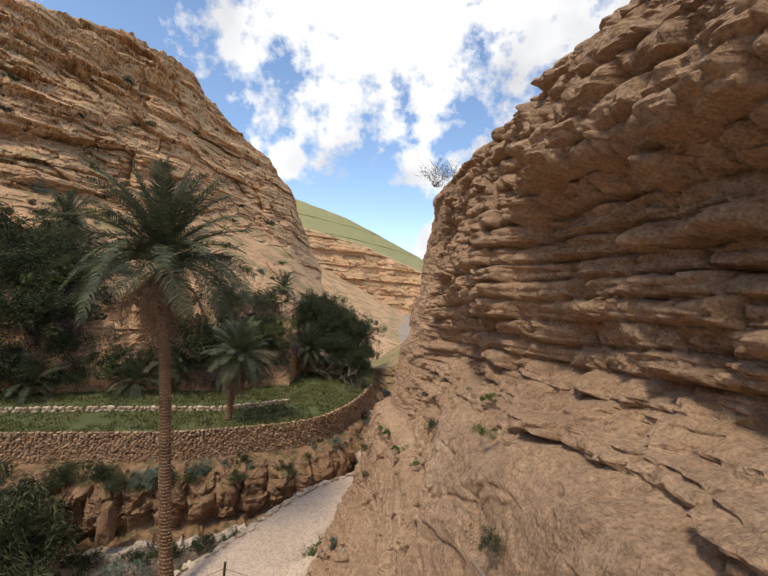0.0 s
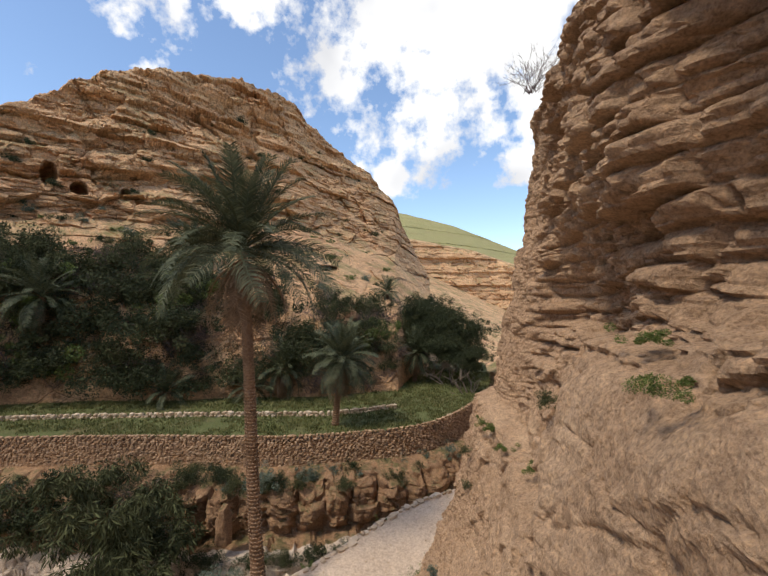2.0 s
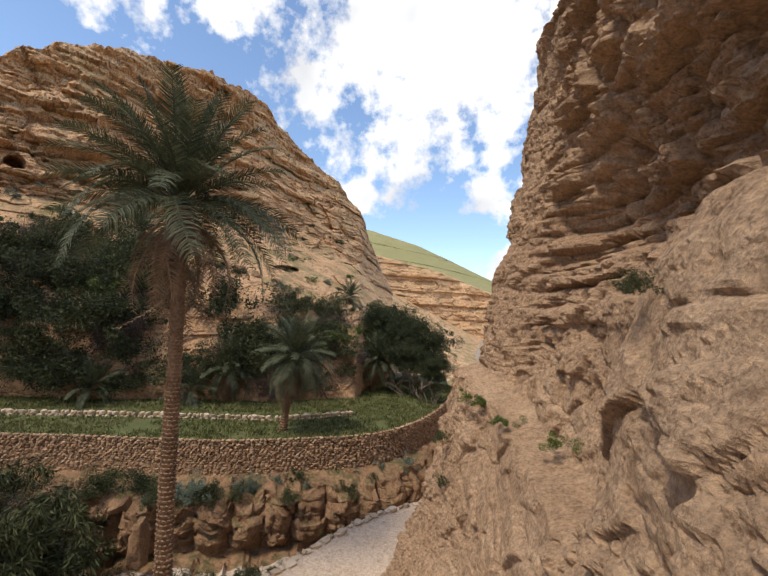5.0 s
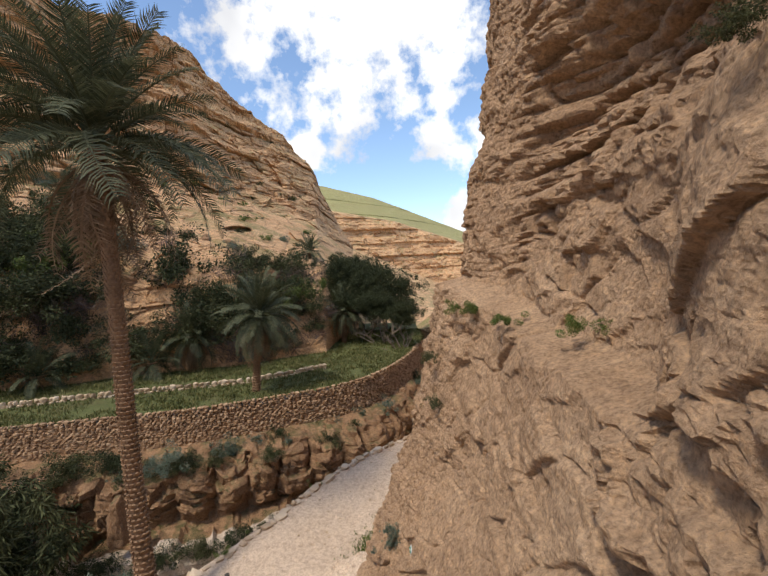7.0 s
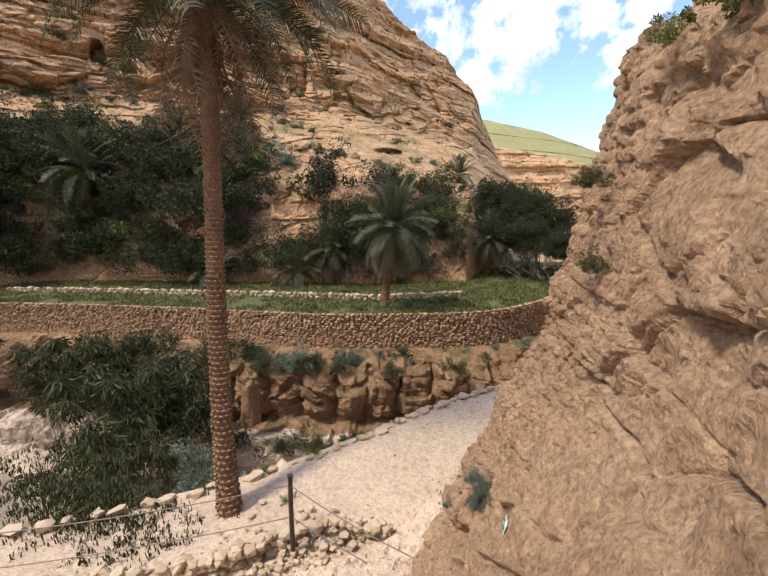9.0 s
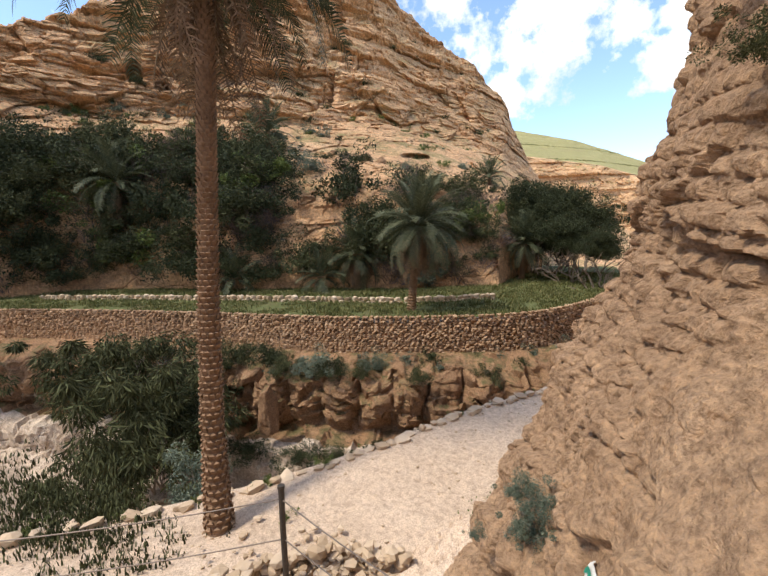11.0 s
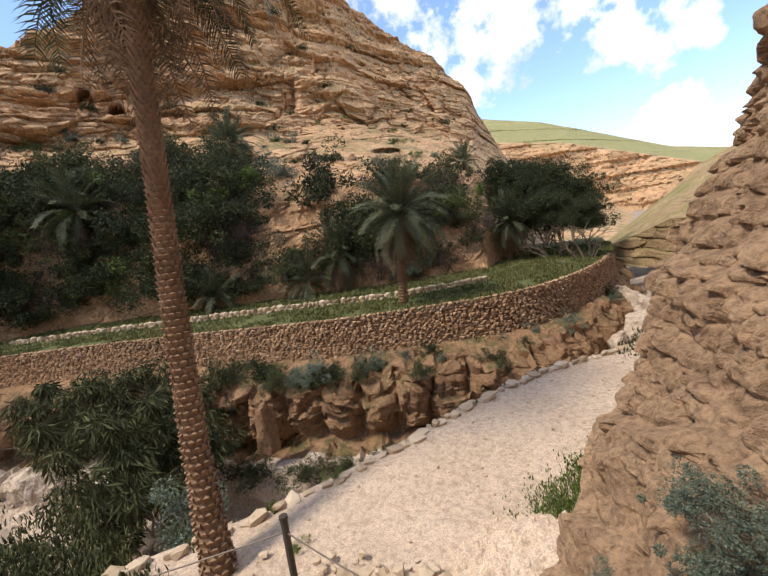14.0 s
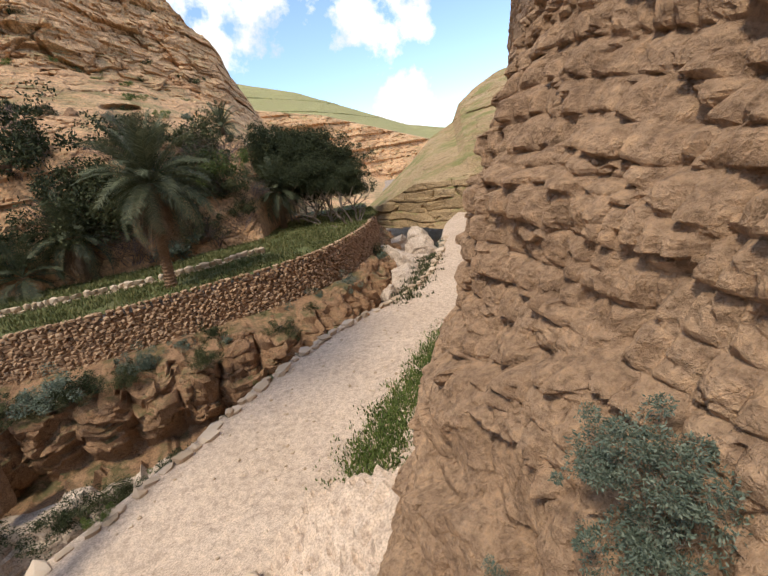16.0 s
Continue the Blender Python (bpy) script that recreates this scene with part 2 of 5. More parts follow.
def vnoise(x, y, z=0.0, seed=0):
    x, y, z = np.broadcast_arrays(np.asarray(x, float), y, z)
    xi, yi, zi = np.floor(x), np.floor(y), np.floor(z)
    fx, fy, fz = x - xi, y - yi, z - zi
    fx, fy, fz = (v * v * (3 - 2 * v) for v in (fx, fy, fz))
    out = 0
    for a in (0, 1):
        for b in (0, 1):
            for c in (0, 1):
                w = (fx if a else 1 - fx) * (fy if b else 1 - fy) * (fz if c else 1 - fz)
                out = out + w * hash_f(xi + a, yi + b, zi + c, seed)
    return out * 2 - 1


def fbm(x, y, z=0.0, octaves=5, rough=0.5, seed=0):
    out, amp, tot = 0, 1.0, 0.0
    for o in range(octaves):
        f = 2.03 ** o
        out = out + amp * vnoise(np.asarray(x) * f + 17 * o, np.asarray(y) * f + 5 * o, np.asarray(z) * f, seed + o)
        tot += amp
        amp *= rough
    return out / tot


def blocks(s, z, w, th, seed=0, groove=0.12):
    """Bedded, jointed rock on a face: a push outwards in -1..1 for each block, and the joints as 0..1."""
    zz = z / th + 0.55 * fbm(s * 0.35, z * 0.6, 0, 3, 0.5, seed) + 0.12 * fbm(s * 2.0, z * 2.0, 0, 3, 0.5, seed + 3)
    bed = np.floor(zz)
    fz = zz - bed
    wj = w * (0.6 + 0.9 * hash_f(bed, 3, 1, seed))
    ss = s / wj + hash_f(bed, 7, 2, seed) * 9 + 0.35 * fbm(s * 1.1, z * 1.5, 0, 3, 0.5, seed + 5)
    col = np.floor(ss)
    fs = ss - col
    push = 0.32 * (hash_f(bed, 1, 5, seed) * 2 - 1) + 0.8 * (hash_f(bed, col, 9, seed) * 2 - 1)
    tilt = (fs - 0.5) * (hash_f(bed, col, 4, seed) - 0.5) + (fz - 0.5) * (hash_f(bed, col, 6, seed) - 0.5)
    e = np.minimum(np.minimum(fs, 1 - fs) * wj / th, np.minimum(fz, 1 - fz))
    joint = np.clip(1 - e / groove, 0, 1)
    return push + 0.45 * tilt, joint


def worley(s, z, seed=0):
    """Cells on a plane: the cell's number in 0..1, and how near to its edge (0 at the edge)."""
    si, zi = np.floor(s), np.floor(z)
    d1 = np.full(np.shape(s), 9.0)
    d2 = d1.copy()
    best = np.zeros(np.shape(s))
    for a in (-1, 0, 1):
        for b in (-1, 0, 1):
            cx, cz = si + a, zi + b
            dx = cx + hash_f(cx, cz, 1, seed) - s
            dz = cz + hash_f(cx, cz, 2, seed) - z
            d = dx * dx + dz * dz
            near = d < d1
            d2 = np.where(near, d1, np.minimum(d2, d))
            best = np.where(near, hash_f(cx, cz, 3, seed), best)
            d1 = np.where(near, d, d1)
    return best, np.sqrt(d2) - np.sqrt(d1)


def facets(s, z, w, h, seed=0, tilt=1.0, groove=0.06):
    """Angular broken rock: each uneven cell is a tilted plane; a push in about -1..1, and the cracks as 0..1."""
    s = np.asarray(s, float) / w
    z = np.asarray(z, float) / h
    s, z = s + 0.22 * fbm(s * 0.9, z * 0.9, 0, 3, 0.5, seed + 40), z + 0.22 * fbm(s * 0.9 + 9, z * 0.9, 0, 3, 0.5, seed + 50)
    si, zi = np.floor(s), np.floor(z)
    d1 = np.full(s.shape, 9.0)
    d2, push = d1.copy(), np.zeros(s.shape)
    for a in (-1, 0, 1):
        for b in (-1, 0, 1):
            cx, cz = si + a, zi + b
            dx, dz = s - cx - hash_f(cx, cz, 1, seed), z - cz - hash_f(cx, cz, 2, seed)
            d = dx * dx + dz * dz
            near = d < d1
            d2 = np.where(near, d1, np.minimum(d2, d))
            pl_ = hash_f(cx, cz, 3, seed) * 2 - 1 + tilt * (dx * (hash_f(cx, cz, 4, seed) * 2 - 1) + dz * (hash_f(cx, cz, 5, seed) * 2 - 1))
            push = np.where(near, pl_, push)
            d1 = np.where(near, d, d1)
    return push, np.clip(1 - (np.sqrt(d2) - np.sqrt(d1)) / groove, 0, 1)


def smooth(x, a, b):
    t = np.clip((np.asarray(x, float) - a) / (b - a), 0, 1)
    return t * t * (3 - 2 * t)


def curve(points, u):
    """A smooth line through a few plan points, at u in 0..1 by length."""
    p = np.array(points, float)
    seg = np.concatenate([[0], np.cumsum(np.linalg.norm(np.diff(p[:, :2], axis=0), axis=1))])
    s = np.asarray(u) * seg[-1]
    n = 400
    t = np.linspace(0, seg[-1], n)
    q = np.stack([np.interp(t, seg, p[:, k]) for k in range(p.shape[1])], 1)
    for _ in range(3):
        pad = np.concatenate([q[:1].repeat(6, 0), q, q[-1:].repeat(6, 0)])
        q = np.stack([np.convolve(pad[:, k], np.ones(13) / 13, "valid") for k in range(p.shape[1])], 1)
        q[0], q[-1] = p[0], p[-1]
    return np.stack([np.interp(s, t, q[:, k]) for k in range(p.shape[1])], -1)


def mesh_np(name, verts, faces, mats, smooth_on=False, index=None):
    me = bpy.data.meshes.new(name)
    me.from_pydata(np.asarray(verts).tolist(), [], np.asarray(faces).tolist() if not isinstance(faces, list) else faces)
    for m in mats if isinstance(mats, (list, tuple)) else [mats]:
        me.materials.append(m)
    if smooth_on:
        me.polygons.foreach_set("use_smooth", [True] * len(me.polygons))
    if index is not None:
        me.polygons.foreach_set("material_index", np.asarray(index, dtype=np.int32))
    return me


def sheet(name, grid, mats, smooth_on=True, index=None):
    """A mesh from a grid of points."""
    r, c = grid.shape[:2]
    i = np.arange(r * c).reshape(r, c)
    f = np.stack([i[:-1, :-1], i[:-1, 1:], i[1:, 1:], i[1:, :-1]], -1).reshape(-1, 4)
    return mesh_np(name, grid.reshape(-1, 3), f, mats, smooth_on, index)


def structure(name, me, label, category="", kind="structure"):
    return tagged(new(name, me), label, category or name.split("_")[0], kind=kind)


def child(name, me, parent, m=None, label=""):
    ob = new(name, me)
    ob.parent = parent
    if m is not None:
        ob.matrix_basis = m
    return tagged(ob, label)


def thing(name, at, label, category, group="", kind=""):
    ob = new(name)
    ob.location = at
    return tagged(ob, label, category, group, kind)


# ---- far land: one ground sheet to the horizon ----
def tab(x, pairs):
    return np.interp(x, [p[0] for p in pairs], [p[1] for p in pairs])


g = np.concatenate([np.linspace(-1500, -60, 25), np.linspace(-55, 55, 111), np.linspace(60, 1500, 25)])
GX, GY = np.meshgrid(g, g, indexing="ij")
GZ = -5.0 + 0.35 * fbm(GX * 0.5, GY * 0.5, 0, 5, 0.5, 4) + 0.02 * np.clip(GY - 20, 0, 100)
structure("ground", sheet("ground", np.stack([GX, GY, GZ], -1), BED), "grey-brown gravel and boulder wadi bed", "ground")

# ---- the great cliff across the wadi, laid out by bearing from the foot of the steps ----
HX, HY, HZ = 5.2, -5.5, 5.5
az = np.concatenate([np.linspace(-100, -70, 50, endpoint=False), np.linspace(-70, -9.0, 560)])
v = np.linspace(0, 1, 330)
AZ, V = np.meshgrid(az, v, indexing="ij")
rim_el = tab(AZ, [(-100, 14), (-70, 18.5), (-62, 21.5), (-57, 25), (-52, 28), (-46, 29.3), (-37, 29.8), (-31, 28.6), (-28, 27.2), (-24, 23.4), (-20, 20.4),
                  (-16.6, 18.0), (-16.2, 17.2), (-14.2, 15.0), (-13.4, 13.6), (-12.9, 11.8), (-11.8, 9.5), (-10.4, 6.5), (-9, 4)])
rim_el = rim_el + 0.35 * fbm(AZ * 1.3, 0, 0, 4, 0.6, 31)
rim_d = tab(AZ, [(-100, 46), (-62, 56), (-46, 62), (-30, 74), (-16, 92), (-9, 104)])
foot_d = tab(AZ, [(-100, 40), (-63, 36), (-45, 29.0), (-26, 26.5), (-14, 28), (-9, 40)])
top1 = tab(AZ, [(-100, 3), (-70, 3.5), (-58, 3.0), (-45, 2.0), (-38, 1.0), (-28, 1.6), (-20, -1.0), (-14, -3.0), (-9, -2)])     # top of the bank
top2 = tab(AZ, [(-100, 6), (-60, 8.0), (-50, 8.6), (-40, 7.2), (-31, 7.0), (-23, 5.2), (-15, 2.8), (-9, 2.0)])            # scrub line
top3 = tab(AZ, [(-100, 10), (-57, 12.6), (-48, 12.4), (-34, 12.6), (-25, 11.6), (-14, 8.2), (-9, 2.5)])                    # foot of the cliff
d1, d2, d3 = foot_d + 2.2, foot_d + 7.5, foot_d + 0.62 * (rim_d - foot_d)
z0 = np.full_like(AZ, 0.55)
zs = [z0, HZ + d1 * np.tan(np.radians(top1)), HZ + d2 * np.tan(np.radians(top2)), HZ + d3 * np.tan(np.radians(top3)),
      HZ + rim_d * np.tan(np.radians(rim_el))]
ds = [foot_d, d1, d2, d3, rim_d]
cut = [0.0, 0.12, 0.24, 0.46, 0.90, 1.0]
D, Z = np.zeros_like(AZ), np.zeros_like(AZ)
for k in range(4):
    m = (V >= cut[k]) & (V <= cut[k + 1])
    f = np.clip((V - cut[k]) / (cut[k + 1] - cut[k]), 0, 1)
    if k == 3:      # benches and bluffs up to the rim, steeper at the top
        fd = np.clip(f * 1.05, 0, 1) ** 1.0
        fz = 0.55 * f + 0.45 * f ** 2.0
        fd = fd * 0.8 + 0.2 * f ** 3
    elif k == 2:
        fd, fz = f, f
    else:
        fd, fz = f, f ** 0.8
    D = np.where(m, ds[k] + (ds[k + 1] - ds[k]) * fd, D)
    Z = np.where(m, zs[k] + (zs[k + 1] - zs[k]) * fz, Z)
m = V > cut[4]
f = (V - cut[4]) / (1 - cut[4])
D = np.where(m, rim_d * (1 + 0.6 * f), D)
Z = np.where(m, zs[4] + 2.5 * np.sqrt(np.clip(f, 0, 1)) - 9 * f ** 2, Z)
arc = np.radians(AZ) * rim_d
# strata: hard beds stand out, soft ones draw back
zz = Z / 2.9 + 0.9 * fbm(arc * 0.02, Z * 0.05, 0, 3, 0.5, 9)
bedn = np.floor(zz)
hard = hash_f(bedn, 5, 0, 3) - 0.5
fz = zz - bedn
lip = np.where(fz > 0.25, 1.0, fz / 0.25)
push = 1.5 * hard * lip
pb, jb = blocks(arc, Z, 5.5, 1.25, 14, 0.10)
ps, js = blocks(arc, Z, 1.9, 0.5, 17, 0.15)
w1, e1 = worley(arc * 0.11, Z * 0.17, 4)
f1, k1 = facets(arc, Z, 4.6, 2.4, 5, 1.3, 0.05)
f2, k2 = facets(arc, Z, 1.5, 0.8, 8, 1.3, 0.08)
big = 2.6 * fbm(arc * 0.07, Z * 0.08, 0, 6, 0.6, 21)
amp = tab(V, [(0, 0.15), (0.12, 0.3), (0.24, 0.35), (0.4, 0.55), (0.5, 1.0), (0.88, 1.0), (0.93, 0.3), (1, 0.2)])
push = push + big + 0.5 * pb - 0.16 * jb + 0.25 * ps - 0.10 * js + 1.2 * (w1 - 0.5) - 0.5 * np.clip(1 - e1 / 0.1, 0, 1) + 0.75 * f1 - 0.35 * k1 + 0.3 * f2 - 0.12 * k2
# a few shallow caves
for ca, cz, rw, rh in ((-57.5, 21.5, 0.7, 1.1), (-54.8, 19.8, 0.8, 1.0), (-50.0, 20.3, 0.5, 0.5), (-49.5, 13.0, 1.5, 0.9), (-24.5, 11.2, 1.3, 0.45)):
    q = ((AZ - ca) * np.pi / 180 * D / rw) ** 2 + ((Z - cz) / rh) ** 2
    push = push - 3.5 * smooth(q, 1.25, 0.7)
D = D - push * amp
Z = Z + amp * 0.5 * fbm(arc * 0.25, D * 0.25, Z * 0.2, 4, 0.55, 41) * smooth(V, 0.02, 0.14)
CL = np.stack([HX + D * np.sin(np.radians(AZ)), HY + D * np.cos(np.radians(AZ)), Z], -1)
structure("cliff_west", sheet("cliff_west", CL, ROCK_FAR, False), "tall bedded orange limestone cliff with ledges and small caves", "cliff")


def on_cliff(a, vv):
    """A point on the cliff at a bearing and a place up the slope."""
    i = min(max(int(np.searchsorted(az, a)), 0), len(az) - 1)
    return Vector(CL[i, min(max(int(vv * 329), 0), 329)])


# ---- far valley side and the hill at the bend ----
def far_side(name, azs, rows, seed, mats, label, amp, nv=120, bed=3.0, sizes=(6.0, 1.5)):
    """rows: (fraction, distance table, elevation table) from the foot to the skyline."""
    A2, V2 = np.meshgrid(azs, np.linspace(0, 1, nv), indexing="ij")
    D2, Z2 = np.zeros_like(A2), np.zeros_like(A2)
    for (f0, dt0, e0), (f1, dt1, e1_) in zip(rows[:-1], rows[1:]):
        m2 = (V2 >= f0) & (V2 <= f1)
        f = np.clip((V2 - f0) / (f1 - f0), 0, 1)
        da, db = tab(A2, dt0), tab(A2, dt1)
        za, zb = 4.0 + da * np.tan(np.radians(tab(A2, e0))), 4.0 + db * np.tan(np.radians(tab(A2, e1_)))
        D2, Z2 = np.where(m2, da + (db - da) * f, D2), np.where(m2, za + (zb - za) * f, Z2)
    s2 = np.radians(A2) * D2
    b2 = np.floor(Z2 / bed + 0.3 * fbm(s2 * 0.03, Z2 * 0.1, 0, 3, 0.5, seed))
    p2, j2 = blocks(s2, Z2, sizes[0], sizes[1], seed + 2, 0.12)
    D2 = D2 - amp * (1.3 * (hash_f(b2, 2, 2, seed) - 0.5) + 1.6 * fbm(s2 * 0.35 / sizes[0], Z2 * 0.5 / sizes[0], 0, 5, 0.55, seed + 1) + 0.3 * p2 - 0.25 * j2) * smooth(V2, 1.0, 0.85)
    P = np.stack([4.6 + D2 * np.sin(np.radians(A2)), -3 + D2 * np.cos(np.radians(A2)), Z2], -1)
    structure(name, sheet(name, P, mats, False), label, "hill")
    return P


far_side("cliff_north", np.linspace(-17, 24, 260),
         [(0, [(-17, 62), (24, 70)], [(-17, -6.5), (24, -6.5)]),
          (0.3, [(-17, 200), (24, 240)], [(-17, 5), (-10.8, 5), (-1.6, 0.6), (4, -2), (24, -2.5)]),
          (0.6, [(-17, 207), (24, 250)], [(-17, 9.5), (-11, 9.0), (-2.8, 7.3), (5.6, 4.1), (12, 1.5), (24, 0)]),
          (1.0, [(-17, 220), (24, 262)], [(-17, 9.6), (-11, 9.2), (-2.8, 7.4), (5.6, 4.2), (12, 1.7), (24, 0)])], 51, ROCK_FAR,
         "distant banded orange cliff below a green hill", 3.0, 130, 3.5, (9.0, 2.2))
far_side("hill_north", np.linspace(-22, 30, 160),
         [(0, [(-22, 216), (30, 260)], [(-22, 9.3), (-11, 8.9), (-2.8, 7.1), (5.6, 3.9), (12, 1.4), (30, -1)]),
          (0.85, [(-22, 330), (30, 380)], [(-22, 14.0), (-12.2, 12.3), (-5.8, 10.6), (1.1, 7.6), (7.6, 4.6), (12.5, 3.4), (20, 2.5), (30, 2)]),
          (1.0, [(-22, 420), (30, 470)], [(-22, 10), (-12, 9), (1, 5.5), (12.5, 2.3), (30, 1)])], 61, HILL_GREEN,
         "far rounded hill with thin spring grass", 2.0, 70, 5.0, (14.0, 4.0))
far_side("hill_bend", np.linspace(-1.0, 40, 300),
         [(0, [(-1, 42), (0.3, 39), (6.9, 31), (14, 26), (40, 24)], [(-1, -7.6), (6.9, -9.2), (14, -11), (40, -13)]),
          (0.25, [(-1, 43), (0.3, 40), (6.9, 32), (14, 28), (40, 26)], [(-1, -6.2), (0.3, -5.8), (4, -4.6), (6.9, -3.4), (14, -4), (40, -4)]),
          (0.8, [(-1, 46), (0.3, 44), (6.8, 48), (13.6, 60), (20, 66), (40, 70)], [(-1, -6.0), (0.3, -5.2), (6.8, -0.6), (10, 2.2), (13.0, 3.6), (14.0, 5.6), (16, 6.9), (18.5, 8.1), (21, 8.6), (40, 12)]),
          (1.0, [(-1, 52), (6.8, 60), (20, 90), (40, 90)], [(-1, -6.5), (6.8, -2), (20, 6), (40, 9)])], 71,
         rock_mat("grassy_limestone", (0.50, 0.36, 0.21), (0.40, 0.28, 0.15), (0.28, 0.19, 0.10), 0.35, 0.7, bed=3.0, green=(0.17, 0.19, 0.05)),
         "grassy rock hill at the bend of the wadi", 0.9, 150, 1.1, (2.6, 0.7))
# land behind the walker closes the gorge
far_side("hill_south", np.linspace(95, 262, 120),
         [(0, [(95, 26), (262, 40)], [(95, -12), (262, -10)]), (0.7, [(95, 40), (262, 70)], [(95, 22), (180, 14), (262, 18)]),
          (1.0, [(95, 70), (262, 110)], [(95, 24), (180, 15), (262, 18)])], 81, ROCK_FAR, "stony slope of the gorge", 1.5, 60)

# ---- terrace across the wadi ----
EDGE = [(-34, 1.0), (-18.7, 6.8), (-11.7, 8.9), (-5.2, 10.3), (-1.2, 12.3), (1.4, 13.8), (3.0, 16.6), (4.2, 20.5), (5.2, 27.0), (4.5, 38.0)]
TOP = 0.75
eu = np.linspace(0, 1, 620)
ec = curve(EDGE, eu)
et = np.gradient(ec, axis=0)
et /= np.linalg.norm(et, axis=1, keepdims=True)
en = np.stack([et[:, 1], -et[:, 0]], 1)      # out over the wadi
elen = np.concatenate([[0], np.cumsum(np.linalg.norm(np.diff(ec, axis=0), axis=1))])


def edge_at(s):
    i = int(np.clip(np.searchsorted(elen, s), 0, len(elen) - 1))
    return Vector((*ec[i], 0)), Vector((*et[i], 0)), Vector((*en[i], 0))


# turf on top, running back under the cliff's foot
bo = np.linspace(0, 1, 50)
S_, B_ = np.meshgrid(elen, bo, indexing="ij")
back = np.interp(elen, [0, 20, 34, 44, 60], [9, 9, 9, 9, 9])[:, None] * B_
TX = ec[:, 0][:, None] - en[:, 0][:, None] * back
TY = ec[:, 1][:, None] - en[:, 1][:, None] * back
TZ = TOP + 0.05 * fbm(TX, TY, 0, 4, 0.5, 3) - 0.06 * (B_ == 0) + 0.12 * smooth(back, 3, 8)
structure("terrace_ground", sheet("terrace_ground", np.stack([TX, TY, TZ], -1), EARTH), "level grassy terrace above a dry stone wall", "terrace")

# rock below the wall: shelf, bulging bluffs, washed ledge, bed
prof = np.array([(0.10, 0.55), (0.30, -0.70), (0.9, -0.85), (1.7, -1.05), (2.25, -1.45), (2.5, -2.1), (2.45, -2.8), (2.2, -3.25), (2.7, -3.35), (3.5, -3.4),
                 (4.0, -3.5), (4.15, -3.8), (4.1, -4.6), (4.6, -5.1), (6.0, -5.4)])
pl = np.concatenate([[0], np.cumsum(np.linalg.norm(np.diff(prof, axis=0), axis=1))])
pv = np.linspace(0, pl[-1], 170)
po, pz = np.interp(pv, pl, prof[:, 0]), np.interp(pv, pl, prof[:, 1])
S_, O_ = np.meshgrid(elen, po, indexing="ij")
_, Z_ = np.meshgrid(elen, pz, indexing="ij")
narrow = np.interp(elen, [0, 26, 38, 42, 50, 66], [1.0, 1.0, 0.8, 0.55, 0.35, 0.4])[:, None]
wc, we = worley(S_ * 0.52 + 0.2 * fbm(S_ * 0.6, Z_, 0, 3, 0.5, 8), Z_ * 0.38 + 0.6, 6)
k_ = smooth(Z_, -0.75, -1.3) * smooth(O_, 6.0, 4.6)
cs = S_ / 1.25 + 0.35 * fbm(S_ * 0.5, Z_ * 0.25, 0, 3, 0.5, 27)
cf = cs - np.floor(cs)
tier = np.floor(Z_ / 1.1 + 0.5 * hash_f(np.floor(cs), 3, 3, 28))
bulge = 0.62 * np.sqrt(np.clip(1 - (2 * cf - 1) ** 2, 0, 1)) - 0.42 + 0.6 * (hash_f(np.floor(cs), tier, 1, 29) - 0.5) + 0.3 * (wc - 0.45) - 0.25 * np.clip(1 - we / 0.1, 0, 1)
fa, ka = facets(S_, Z_, 0.5, 0.4, 33, 1.3, 0.06)
bulge = bulge + 0.10 * fa - 0.06 * ka
bb, bj = blocks(S_, Z_, 0.9, 0.42, 23, 0.12)
mid = smooth(Z_, -1.0, -1.5) * smooth(Z_, -3.35, -3.0)
low = smooth(Z_, -3.3, -3.7)
O2 = O_ * narrow + k_ * 0.5 * fbm(S_ * 0.3, Z_ * 0.3, 0, 4, 0.5, 2) + mid * bulge * 0.9 + (mid * 0.07 + low * 0.14) * bb - 0.07 * bj * (mid + low) + k_ * 0.10 * fbm(S_ * 3, Z_ * 3, O_ * 3, 4, 0.55, 12)
Z2_ = Z_ + 0.22 * smooth(O_, 0.4, 1.2) * fbm(S_ * 0.8, O_ * 0.8, 0, 4, 0.55, 15) + 0.14 * fa * smooth(O_, 0.3, 0.8)
WP = np.stack([ec[:, 0][:, None] + en[:, 0][:, None] * O2, ec[:, 1][:, None] + en[:, 1][:, None] * O2, Z2_], -1)
ci = np.where(pz[:-1] < -3.38, 1, 0)[None, :].repeat(len(elen) - 1, 0).ravel()
structure("wadi_bluff", sheet("wadi_bluff", WP, [ROCK_WADI, ROCK_WHITE], False, ci), "jointed brown rock bluff over a washed pale ledge", "bluff")

# ---- the road ----
LEFT = [(-16, -12), (-7, -5.6), (-2.6, -1.9), (-0.75, 0.15), (0.42, 1.85), (1.05, 3.2), (2.25, 5.95), (3.55, 7.7), (5.1, 8.9), (6.2, 11.0), (7.6, 15.5), (9.0, 21.0), (13, 30)]
BASE = [(-16, 8.0), (-12, 5.2), (-8, 4.4), (-5, 4.1), (-2.5, 3.95), (-1.0, 3.66), (0.0, 3.8), (1.2, 4.2), (2.2, 4.4), (5.0, 5.45), (8.3, 6.5), (13, 7.7), (22, 10.2), (34, 16)]
lu = np.linspace(0, 1, 420)
lc = curve(LEFT, lu)
lt = np.gradient(lc, axis=0)
